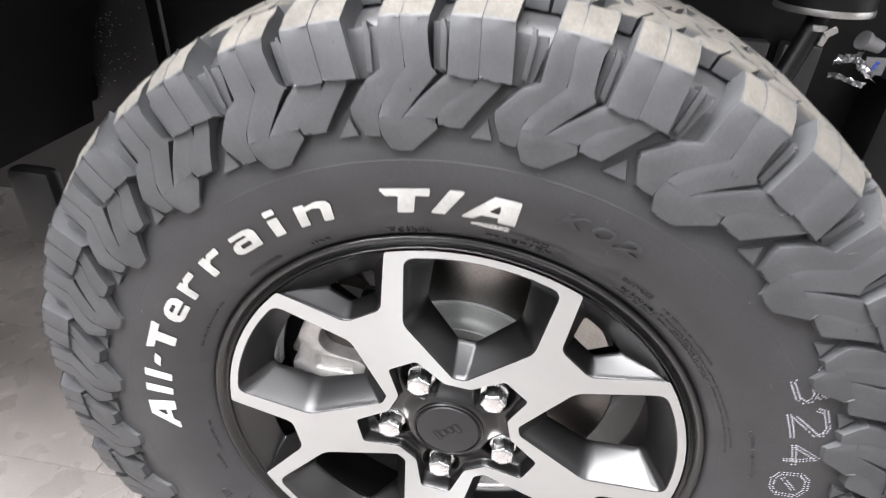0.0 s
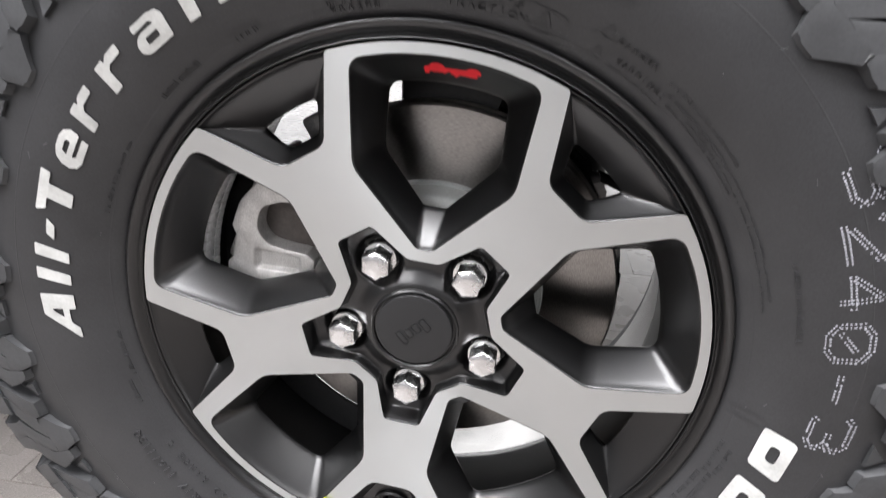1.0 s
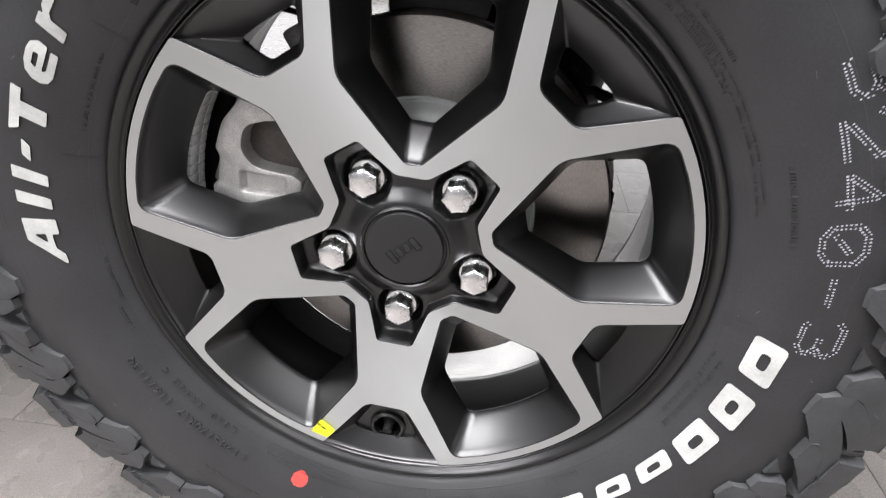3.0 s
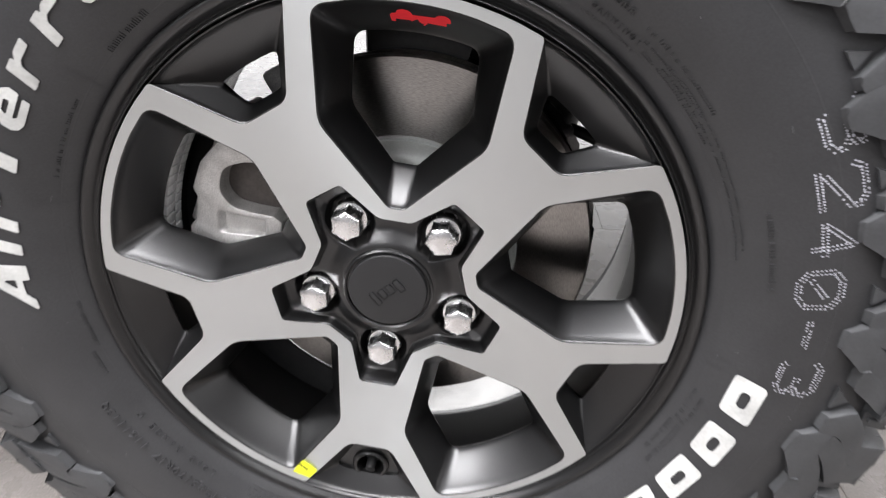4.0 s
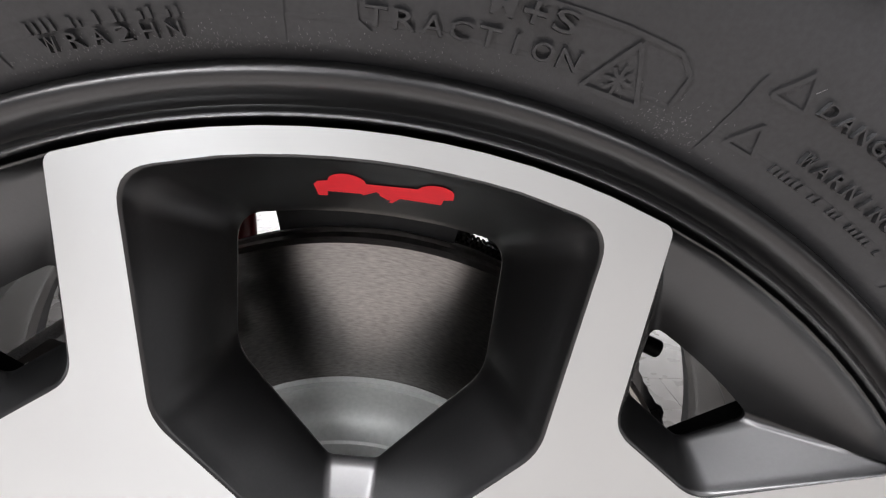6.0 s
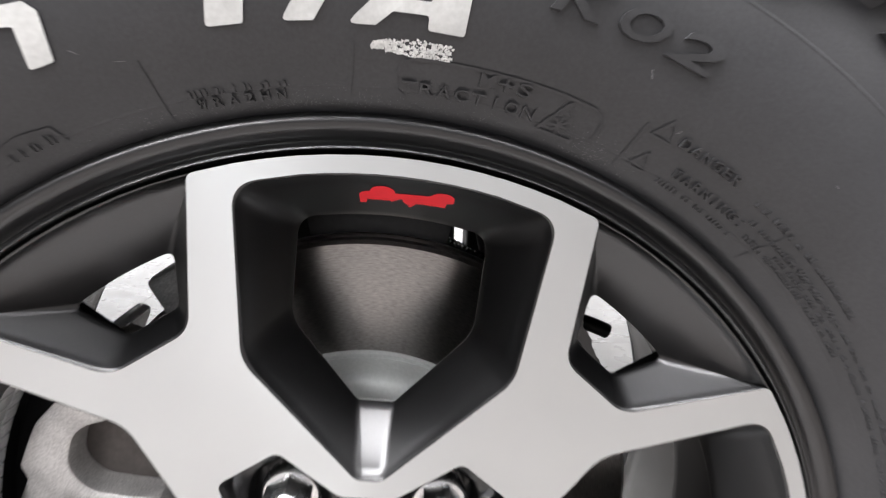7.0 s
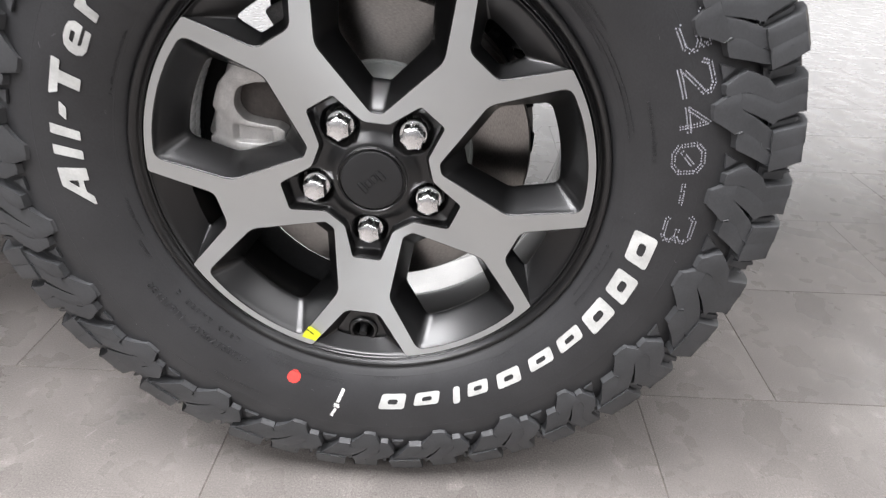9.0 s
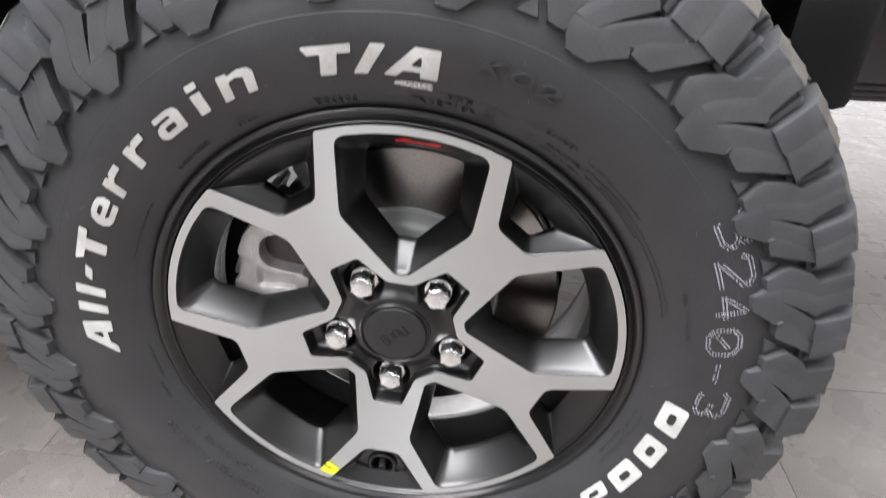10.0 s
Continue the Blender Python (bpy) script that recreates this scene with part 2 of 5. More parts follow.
floor = plain_wall("floor", (-6, -5.5, -0.12), (6, 7, -0.0012), GROUT, "grout bed under the grey porcelain floor tiles")
# Walls and ceiling added out of view; their greys keep bounce and reflections low.
plain_wall("wall_north", (-6, 7, -0.1), (6, 7.15, 2.94), WALLM, "plain white painted showroom wall")
plain_wall("wall_south", (-6, -5.65, -0.1), (6, -5.5, 2.94), GREYW, "added plain wall, dark grey to keep reflections dim")
plain_wall("wall_east", (6, -5.65, -0.1), (6.15, 7.15, 2.94), WALLM, "plain white painted showroom wall")
plain_wall("wall_west", (-6.15, -5.65, -0.1), (-6, 7.15, 2.94), GREYW, "added plain wall, dark grey to keep reflections dim")
plain_wall("ceiling", (-6.15, -5.65, 2.94), (6.15, 7.15, 3.04), CEIL, "added plain mid-grey showroom ceiling")

# ---------------------------------------------------------------- the wheel
wheel = thing("wheel", "black and machined alloy wheel with all-terrain tyre on tiled floor", "car wheel", pose(0, 0, HUB_Z, 0, SPIN, 0))
R_FACE = 0.2195
WINDOW_AXES = [90 - 72 * k for k in range(5)]
NOTCH_AXES = [54 - 72 * k for k in range(5)]


def face_y(r):
    return (R_FACE - r) * 0.105


def mm(points):
    return [(x / 1000, y / 1000, r / 1000) for x, y, r in points]


def arc_points(r, a0, a1, n):
    """Points on a circle in spoke coordinates, from a0 to a1 degrees clockwise of the axis, ends left out."""
    return [(r * math.sin(radians(a0 + (a1 - a0) * i / (n + 1))), r * math.cos(radians(a0 + (a1 - a0) * i / (n + 1))), 0) for i in range(1, n + 1)]


NF = 8
WINDOW = fillet(mm([(-63.8, 202.7, 12)] + arc_points(212.5, -13, 13, 9) + [(63.8, 202.7, 12), (58.3, 128.0, 22), (6.0, 70.5, 8), (-6.0, 70.5, 8), (-58.3, 128.0, 22)]), NF)
OPENING = fillet(mm([(-42.5, 186.5, 10)] + arc_points(191, -8.5, 8.5, 9) + [(42.5, 186.5, 10), (44.0, 136.0, 20), (9.0, 96.0, 4), (-9.0, 96.0, 4), (-44.0, 136.0, 20)]), NF)
SECTOR = [(-78.6, 140.0, 14), (-79.8, 204.5, 4)] + arc_points(219.5, -19.5, 19.5, 12) + [(79.8, 204.5, 4), (78.6, 140.0, 14)]


def sector_xy(k, x, y):
    p = local(WINDOW_AXES[k], x, y, 0)
    return p.x, p.z


outer_corners = []
for k in range(5):
    for x, y, r in SECTOR:
        outer_corners.append((*sector_xy(k, x / 1000, y / 1000), r / 1000))
OUTER = fillet(outer_corners, NF)
PER = NF * 4 + 12
assert len(OUTER) == PER * 5

# the outline round the hub, with a pocket at each nut
hub_corners = []
for k in range(5):
    for x, y, r in ((-12.5, 60.8, 11), (12.5, 60.8, 11)):
        hub_corners.append((*sector_xy(k, x / 1000, y / 1000), r / 1000))
    for x, y, r in ((-15.4, 92.4, 5), (15.4, 92.4, 5)):
        p = local(NOTCH_AXES[k], x / 1000, y / 1000, 0)
        hub_corners.append((p.x, p.z, r / 1000))
HUB = fillet(hub_corners, NF)


def loop_verts(bm, pts, yf):
    return [bm.verts.new((p[0], yf(math.hypot(p[0], p[1])), p[1])) for p in pts]


def window_world(axis, pts):
    out = []
    for p in pts:
        q = local(axis, p[0], p[1], 0)
        out.append((q.x, q.z))
    return out


# machined face
bm = bmesh.new()
loops = [loop_verts(bm, OUTER, lambda r: 0), loop_verts(bm, HUB, lambda r: 0)]
for a in WINDOW_AXES:
    loops.append(loop_verts(bm, window_world(a, WINDOW), lambda r: 0))
fill_loops(bm, loops)
for v in bm.verts:
    v.co.y = face_y(math.hypot(v.co.x, v.co.z))
for f in bm.faces:
    if f.normal.y > 0:
        f.normal_flip()
me = bpy.data.meshes.new("machined_face")
bm.to_mesh(me)
bm.free()
me.materials.append(ALU)
me.shade_smooth()
normals = []
for v in me.vertices:
    r = math.hypot(v.co.x, v.co.z) or 1
    normals.append(Vector((-v.co.x / r * 0.105, -1, -v.co.z / r * 0.105)).normalized())
me.normals_split_custom_set_from_vertices(normals)
ob = new("machined_face", me)
ob.parent = wheel
ob["label"] = "bright machined aluminium spoke face"


EDGE = ((0.0, 0.0), (0.0003, 0.00012), (0.0008, 0.00045), (0.0013, 0.0011), (0.0016, 0.0019))


def funnel(bm, rim, end, y_end, rim_y, back=0.010, grow=0.25, steps=8, bow=1.0):
    """Sloping walls with a rounded edge, from an outline on the face to a smaller outline behind it, then undercut; bow above 1 swells the walls."""
    rows = []
    n = len(rim)
    deep = [y_end(math.hypot(*p[:2])) if callable(y_end) else y_end for p in end]
    ways = [(Vector(b[:2]) - Vector(a[:2])) for a, b in zip(rim, end)]
    for inset, drop in EDGE:
        rows.append([bm.verts.new((a[0] + w.x / w.length * inset, y0 + drop, a[1] + w.y / w.length * inset)) for a, w, y0 in zip(rim, ways, rim_y)])
    first = [v.co.copy() for v in rows[-1]]
    for j in range(1, steps + 1):
        t = j / steps
        rows.append([bm.verts.new((p.x + (b[0] - p.x) * t, p.y + (ye - p.y) * t ** bow, p.z + (b[1] - p.z) * t)) for p, b, ye in zip(first, end, deep)])
    c = Vector((sum(p[0] for p in end) / n, sum(p[1] for p in end) / n))
    for g, dy in ((-0.002, 0.0006), (0.002, 0.0016), (grow, back)):
        rows.append([bm.verts.new((p[0] + (p[0] - c.x) * g, ye + dy, p[1] + (p[1] - c.y) * g)) for p, ye in zip(end, deep)])
    for a, b in zip(rows, rows[1:]):
        for i in range(n):
            bm.faces.new((a[i], a[(i + 1) % n], b[(i + 1) % n], b[i]))
    return rows[-1]


def grown(pts, g):
    c = sum((Vector(p[:2]) for p in pts), Vector((0, 0))) / len(pts)
    return [Vector(p[:2]) + (Vector(p[:2]) - c) * g for p in pts]


# painted spoke walls: five windows, five notches and the closed back
Y_OPEN, Y_HOLE, BOW = 0.0435, 0.024, 1.07


def open_y(r):
    """The opening lies less deep towards the rim."""
    return Y_OPEN - 0.0080 * smooth(0.145, 0.188, r)


bm = bmesh.new()
back_loops = []
for a in WINDOW_AXES:
    rim, end = window_world(a, WINDOW), window_world(a, OPENING)
    back_loops.append(funnel(bm, rim, end, open_y, [face_y(math.hypot(*p)) for p in rim], bow=BOW))
HOLE = fillet(mm([(-25, 190, 6), (-13, 168, 6), (13, 168, 6), (25, 190, 6)] + arc_points(191.5, 5.5, -5.5, 8)), NF)
VALVE_AXIS = -90
for k, a in enumerate(NOTCH_AXES):
    nxt = (k + 1) % 5
    here, there = OUTER[k * PER:(k + 1) * PER], OUTER[nxt * PER:(nxt + 1) * PER]
    rim = [tuple(p) for p in here[NF * 2 + 12:]] + [tuple(p) for p in there[:NF * 2]]
    side = len(rim)
    for x, y, r in arc_points(219.5, 13.9, -13.9, 8):
        p = local(a, x / 1000, y / 1000, 0)
        rim.append((p.x, p.z))
    ys = [face_y(math.hypot(*p)) if i < side else 0.0015 for i, p in enumerate(rim)]
    end = window_world(a, HOLE)
    if a != VALVE_AXIS:
        funnel(bm, rim, end, Y_HOLE, ys, back=0.006, grow=0.55)
    else:
        end = window_world(a, fillet(mm([(-31, 199, 6), (-14, 167, 6), (14, 167, 6), (31, 199, 6)] + arc_points(203, 7, -7, 8)), NF))
        last = funnel(bm, rim, end, 0.0150, ys, back=0.0030, grow=0.004)
        well = Vector((0.0012, 0, -0.1935))
        ring = [bm.verts.new(well + polar(0.0112, 15 * i, 0.0185)) for i in range(24)]
        edges = [bm.edges.get((last[i], last[(i + 1) % len(last)])) for i in range(len(last))]
        edges += [bm.edges.new((ring[i], ring[(i + 1) % 24])) for i in range(24)]
        bmesh.ops.triangle_fill(bm, use_beauty=True, edges=edges)
        deep = [bm.verts.new(well + polar(0.0100, 15 * i, 0.0400)) for i in range(24)]
        for i in range(24):
            bm.faces.new((ring[i], ring[(i + 1) % 24], deep[(i + 1) % 24], deep[i]))
        bm.faces.new(deep)
part("spoke_body", bm, SATIN, wheel, "satin black painted spoke walls", 46)

bm = bmesh.new()
n = 120
back = [[bm.verts.new(polar(0.2035, 360 * i / n, 0)) for i in range(n)], [bm.verts.new(polar(0.06, 360 * i / n, 0)) for i in range(n)]]
BACK_HOLE = fillet(mm([(-31, 199, 6), (-20, 138, 6), (20, 138, 6), (31, 199, 6)]), NF)
for a in WINDOW_AXES:
    back.append(loop_verts(bm, window_world(a, grown(OPENING, 0.25)), lambda r: 0))
for a in NOTCH_AXES:
    if a != VALVE_AXIS:
        back.append(loop_verts(bm, window_world(a, BACK_HOLE), lambda r: 0))
fill_loops(bm, back)
for v in bm.verts:
    r = math.hypot(v.co.x, v.co.z)
    v.co.y = 0.0535 if r < 0.16 else 0.0535 - (r - 0.16) * 0.42
part("spoke_back", bm, SATIN, wheel, "black painted back of the spokes")

# hub centre with nut pockets
hub_poly = [Vector((p[0], p[1])) for p in HUB]


def hub_radius(deg):
    d = Vector((math.cos(radians(deg)), math.sin(radians(deg))))
    best = 0.06
    for i in range(len(hub_poly)):
        a, b = hub_poly[i], hub_poly[(i + 1) % len(hub_poly)]
        e = b - a
        den = d.x * e.y - d.y * e.x
        if abs(den) < 1e-12:
            continue
        t = (a.x * e.y - a.y * e.x) / den
        s = (a.x * d.y - a.y * d.x) / den
        if t > 0 and -1e-9 <= s <= 1 + 1e-9:
            best = t
    return best


R_NUT = 0.0617


def hub_y(r, deg, edge):
    y = 0.0180 + 0.0070 * smooth(0.036, 0.052, r)
    near = min(abs((deg - a + 180) % 360 - 180) for a in NOTCH_AXES)
    p, q = r * math.sin(radians(near)), r * math.cos(radians(near))
    d = math.hypot(p, q - R_NUT)
    y += 0.0085 * smooth(0.021, 0.010, p) * smooth(0.046, 0.060, q) * (1 - 0.55 * smooth(0.074, 0.092, q))
    y += 0.0095 * smooth(0.0198, 0.0180, d)
    wall = smooth(0.0, 0.0032, edge)
    return face_y(r) + 0.0006 + (y - face_y(r)) * wall


bm = bmesh.new()
N_T, N_R = 360, 34
rows = []
for i in range(N_T):
    deg = 360 * i / N_T
    ro = hub_radius(deg)
    row = []
    for j in range(N_R + 1):
        t = j / N_R
        t = 1 - (1 - t) ** 1.25
        r = 0.0335 + (ro - 0.0335) * t
        row.append(bm.verts.new(polar(r, deg, hub_y(r, deg, (ro - r) * 0.85))))
    rows.append(row)
for i in range(N_T):
    a, b = rows[i], rows[(i + 1) % N_T]
    for j in range(N_R):
        bm.faces.new((a[j], a[j + 1], b[j + 1], b[j]))
part("hub_centre", bm, SATIN, wheel, "satin black hub centre with nut pockets", 60)

# centre cap
bm = bmesh.new()
lathe(bm, [(0.0365, 0.020), (0.0358, 0.0165), (0.0345, 0.0155), (0.0332, 0.0165), (0.0328, 0.0185), (0.0315, 0.0185)], 72)
part("cap_ring", bm, SATIN, wheel)
bm = bmesh.new()
rings = lathe(bm, [(0.0316, 0.0195), (0.0315, 0.0162), (0.0308, 0.0152), (0.029, 0.0148), (0.015, 0.0144), (0.002, 0.0143)], 72)
bm.faces.new(rings[-1])
cap = part("centre_cap", bm, CAPBLK, wheel, "matt black centre cap with embossed marks")
bm = bmesh.new()
for i, (u, w, hgt) in enumerate(((-0.0115, 0.0045, 0.013), (-0.0040, 0.0055, 0.0085), (0.0035, 0.0055, 0.0085), (0.0112, 0.0055, 0.0115))):
    m = pose(0, 0, 0, 0, -42 - SPIN + 2, 0) @ pose(u, 0.0141, 0.0005 if i < 3 else -0.001)
    box(bm, (-w / 2, -0.0004, -hgt / 2), (w / 2, 0.0006, hgt / 2), 0.0012, m)
part("emblem", bm, CAPBLK, cap)


# lug nuts
def nut_mesh():
    bm = bmesh.new()
    lathe(bm, [(0.0143, 0.0160), (0.0146, 0.0026), (0.0142, 0.0006), (0.0134, -0.0005), (0.0120, -0.0009), (0.0100, -0.0009)], 40)
    rows = []
    for s, y, t in ((0.0126, 0.0120, 0.0), (0.0126, -0.0138, 0.0), (0.0125, -0.0147, 0.0), (0.0120, -0.0155, 0.1), (0.0106, -0.0164, 0.5), (0.0080, -0.0172, 0.9), (0.0050, -0.0177, 1.0), (0.0026, -0.0178, 1.0), (0.0010, -0.0177, 1.0)):
        ring = []
        for i in range(36):
            a = 10.0 * i
            w = math.cos(radians(30)) / math.cos(radians((a % 60) - 30))
            k = w * (1 - t) + 0.95 * t
            ring.append(bm.verts.new(polar(s * k, a, y)))
        rows.append(ring)
    for a, b in zip(rows, rows[1:]):
        for i in range(36):
            bm.faces.new((a[i], a[(i + 1) % 36], b[(i + 1) % 36], b[i]))
    bm.faces.new(rows[-1])
    return bm


first = None
for k, a in enumerate(NOTCH_AXES):
    if first is None:
        first = part("lug_nut", nut_mesh(), CHROME, wheel, "polished chrome hex lug nut", 22)
        ob = first
    else:
        ob = new("lug_nut", first.data)
        ob.parent = wheel
        ob["label"] = "polished chrome hex lug nut"
    p = polar(R_NUT, a, 0.0305)
    ob.matrix_local = pose(p.x, p.y, p.z, 0, (46, 24, 21, 24, 26)[k], 0)

# rim: flange, lip and barrel
bm = bmesh.new()
lathe(bm, [(0.219, 0.020), (0.2250, 0.014), (0.2326, 0.009), (0.2348, 0.0045), (0.2350, 0.0008), (0.2342, -0.0014), (0.2328, -0.0026), (0.2311, -0.0026), (0.2294, -0.0016), (0.2279, 0.0002), (0.2266, 0.0020), (0.2254, 0.0033), (0.2244, 0.0037), (0.2237, 0.0031), (0.2232, 0.0016), (0.2227, 0.0004), (0.2219, 0.0001), (0.2212, 0.0007), (0.2208, 0.0022), (0.2201, 0.0036), (0.2190, 0.0042)], 160)
part("rim_lip", bm, SATIN, wheel, "satin black rim lip", 50)
bm = bmesh.new()
lathe(bm, [(0.2050, 0.036), (0.2022, 0.040), (0.2008, 0.050), (0.2000, 0.062), (0.1992, 0.092), (0.1996, 0.098), (0.2030, 0.1025), (0.2085, 0.104), (0.2095, 0.098), (0.2090, 0.04)], 128, closed=True)
part("barrel_front", bm, SATIN, wheel, "satin black front of the rim barrel", 40)
bm = bmesh.new()
lathe(bm, [(0.2050, 0.1045), (0.2085, 0.108), (0.2118, 0.116), (0.2128, 0.172), (0.2160, 0.186), (0.2185, 0.193), (0.230, 0.196), (0.234, 0.200), (0.230, 0.203), (0.2170, 0.199), (0.2165, 0.176), (0.2160, 0.112), (0.2095, 0.1045)], 128, closed=True)
part("barrel", bm, BARREL, wheel, "bare bright metal inner rim barrel", 40)

# valve stem
bm = bmesh.new()
lathe(bm, [(0.0175, 0.0240), (0.0168, 0.0205), (0.0150, 0.0192), (0.0130, 0.0198), (0.0115, 0.0225), (0.0112, 0.0240)], 40)
bmesh.ops.translate(bm, verts=bm.verts, vec=well + Vector((0, -0.0052, 0)))
part("valve_seat", bm, SATIN, wheel)
bm = bmesh.new()
tube(bm, well + Vector((0, 0.040, 0.002)), well + Vector((0, 0.026, -0.002)), 0.0060)
tube(bm, well + Vector((0, 0.0255, -0.0021)), well + Vector((0, 0.0150, -0.0052)), 0.0044)
part("valve_stem", bm, CAPBLK, wheel, "black rubber valve stem with cap")

# stick-on weights on the barrel, in two staggered rows
weight_mesh = {}
for i in range(24):
    band = i // 12
    a = 183 - (i % 12) * 2.75 + 1.1 * band
    y0, y1 = ((0.0520, 0.0655), (0.0665, 0.0765))[band]
    if band not in weight_mesh:
        bm = bmesh.new()
        box(bm, (-0.0043, y0, -0.0024), (0.0043, y1, 0.0024), 0.0009)
        ob = part("wheel_weight", bm, WEIGHT, wheel, "grey stick-on wheel weight")
        weight_mesh[band] = ob.data
    else:
        ob = new("wheel_weight", weight_mesh[band])
        ob.parent = wheel
        ob["label"] = "grey stick-on wheel weight"
    p = polar(0.1978, a, 0)
    ob.matrix_local = pose(p.x, p.y, p.z, 0, 90 - a, 0)

# ---------------------------------------------------------------- tyre
SIDE_R = [0.2280, 0.2326, 0.2356, 0.2402, 0.2500, 0.2600, 0.2700, 0.2850, 0.3000, 0.3150, 0.3250, 0.3380, 0.3540, 0.3680, 0.3800, 0.3870, 0.3920, 0.3970, 0.3990]
SIDE_Y = [0.0100, 0.0060, 0.0005, -0.0040, -0.0110, -0.0168, -0.0208, -0.0243, -0.0253, -0.0235, -0.0208, -0.0178, -0.0130, -0.0070, 0.0000, 0.0050, 0.0120, 0.0260, 0.0480]
TYRE_Y = 0.118
bm = bmesh.new()
prof = list(zip(SIDE_R, SIDE_Y))
rear = [(r, 2 * TYRE_Y - y) for r, y in reversed(prof)]
lathe(bm, prof + rear + [(0.2225, 2 * TYRE_Y - 0.016), (0.2225, 0.016)], 184, closed=True)
tyre = part("tyre", bm, RUBBER, wheel, "black off-road tyre with white raised lettering", 45)


def side_y(r):
    return lerp_table(SIDE_R, SIDE_Y, r)


def loaded(p):
    """Where a point of the round tyre goes under the car's weight: the shoulder bulges and the foot flattens."""
    r, a = math.hypot(p.x, p.z), math.atan2(p.z, p.x)
    low = 0.5 - 0.5 * math.sin(a + radians(-SPIN))
    if p.y < 0.1:
        hump = smooth(0.292, 0.325, r) * smooth(0.392, 0.345, r)
        r, y = r + 0.0085 * low * hump - 0.0045 * low * smooth(0.375, 0.395, r), p.y - 0.0035 * low * hump
    else:
        y = p.y
    down = -math.sin(a - radians(SPIN))
    if down > 0.3:
        r = min(r, (HUB_Z - 0.0006) / down)
    return Vector((r * math.cos(a), y, r * math.sin(a)))


for v in tyre.data.vertices:
    v.co = loaded(v.co)


T_KNOT = [0.310, 0.325, 0.338, 0.355, 0.375, 0.392, 0.402, 0.412, 0.430, 0.455, 0.475]
LUG_R = [0.310, 0.325, 0.338, 0.355, 0.374, 0.389, 0.3965, 0.4035, 0.4095, 0.4130, 0.4142]
LUG_Y = [-0.0268, -0.0272, -0.0268, -0.0250, -0.0226, -0.0202, -0.0178, -0.0040, 0.0180, 0.0450, 0.062]
BASE_R = [0.310, 0.325, 0.338, 0.354, 0.368, 0.380, 0.387, 0.392, 0.397, 0.399, 0.399]
BASE_Y = [-0.0240, -0.0208, -0.0178, -0.0130, -0.0070, 0.0000, 0.0050, 0.0120, 0.0260, 0.0480, 0.064]


def lug_point(t, a, lift):
    r, y = lerp_table(T_KNOT, LUG_R, t), lerp_table(T_KNOT, LUG_Y, t)
    br, by = lerp_table(T_KNOT, BASE_R, t), lerp_table(T_KNOT, BASE_Y, t)
    d = Vector((r - br, y - by))
    d = d.normalized() if d.length > 1e-5 else Vector((0, -1))
    r, y = r + d.x * lift, y + d.y * lift
    return polar(r, -a, y), polar(br - 0.001 * d.x, -a, by - 0.001 * d.y)


def strip(bm, ts, left, right, cols=3, lift=0.0, mirror=False, soften=0.0011):
    """A raised rubber block: ts are stations up the side and over the tread; left and right its edges in degrees."""
    tops, lows = [], []
    lx, ly = [k[0] for k in left], [k[1] for k in left]
    rx, ry = [k[0] for k in right], [k[1] for k in right]
    for t in ts:
        a0, a1 = lerp_table(lx, ly, t), lerp_table(rx, ry, t)
        top, low = [], []
        for c in range(cols + 1):
            p, q = lug_point(t, a0 + (a1 - a0) * c / cols, lift)
            if t == ts[0] and len(ts) > 4:
                q = lug_point(t - 0.0034, a0 + (a1 - a0) * c / cols, 0)[1]
            if mirror:
                p.y, q.y = 2 * TYRE_Y - p.y, 2 * TYRE_Y - q.y
            top.append(bm.verts.new(p))
            low.append(bm.verts.new(q))
        tops.append(top)
        lows.append(low)
    for j in range(len(ts) - 1):
        over = ts[j] >= 0.4019
        for c in range(cols):
            f = bm.faces.new((tops[j][c], tops[j][c + 1], tops[j + 1][c + 1], tops[j + 1][c]))
            f.material_index = 1 if over else 0
        for c in (0, cols):
            bm.faces.new((tops[j][c], tops[j + 1][c], lows[j + 1][c], lows[j][c]))
    for j in (0, len(ts) - 1):
        for c in range(cols):
            bm.faces.new((tops[j][c], tops[j][c + 1], lows[j][c + 1], lows[j][c]))
    if soften:
        bm.normal_update()
        crest = {v for row in tops for v in row}
        rim = [e for row in tops for v in row for e in v.link_edges if e.other_vert(v) in crest and len(e.link_faces) == 2 and e.calc_face_angle(0) > 0.7]
        bmesh.ops.bevel(bm, geom=list(set(rim)), offset=soften, segments=2, affect="EDGES", profile=0.6, clamp_overlap=True)


PITCH, PHASE = 360 / 23, 93.5
# the tread repeats at uneven steps, to keep it quiet on the road
STEPS = (15.2, 14.8, 14.6, 14.9, 16.9, 15.6, 15.5, 18.7, 17.0, 13.2, 14.3, 14.8, 19.5, 17.5, 12.4, 14.9, 15.7, 14.6, 17.0, 17.7, 16.8, 14.9, 13.5)
STARTS = [185.4 - sum(STEPS[:k]) for k in range(23)]
S1 = [(0.3255, 3.9), (0.341, 4.0), (0.368, 7.4), (0.395, 7.0), (0.460, 7.9)]
OVER = [0.392, 0.402, 0.412, 0.421, 0.428]
GAP = 0.10


def shift(knots, d):
    return [(t, a + d) for t, a in knots]


LUG_PIECES = []


def lug_piece(name, ts, left, right, cols, lift=0.0):
    bm = bmesh.new()
    strip(bm, ts, left, right, cols, lift)
    LUG_PIECES.append(part(name, bm, [LUG, DUST], tyre, angle=30))


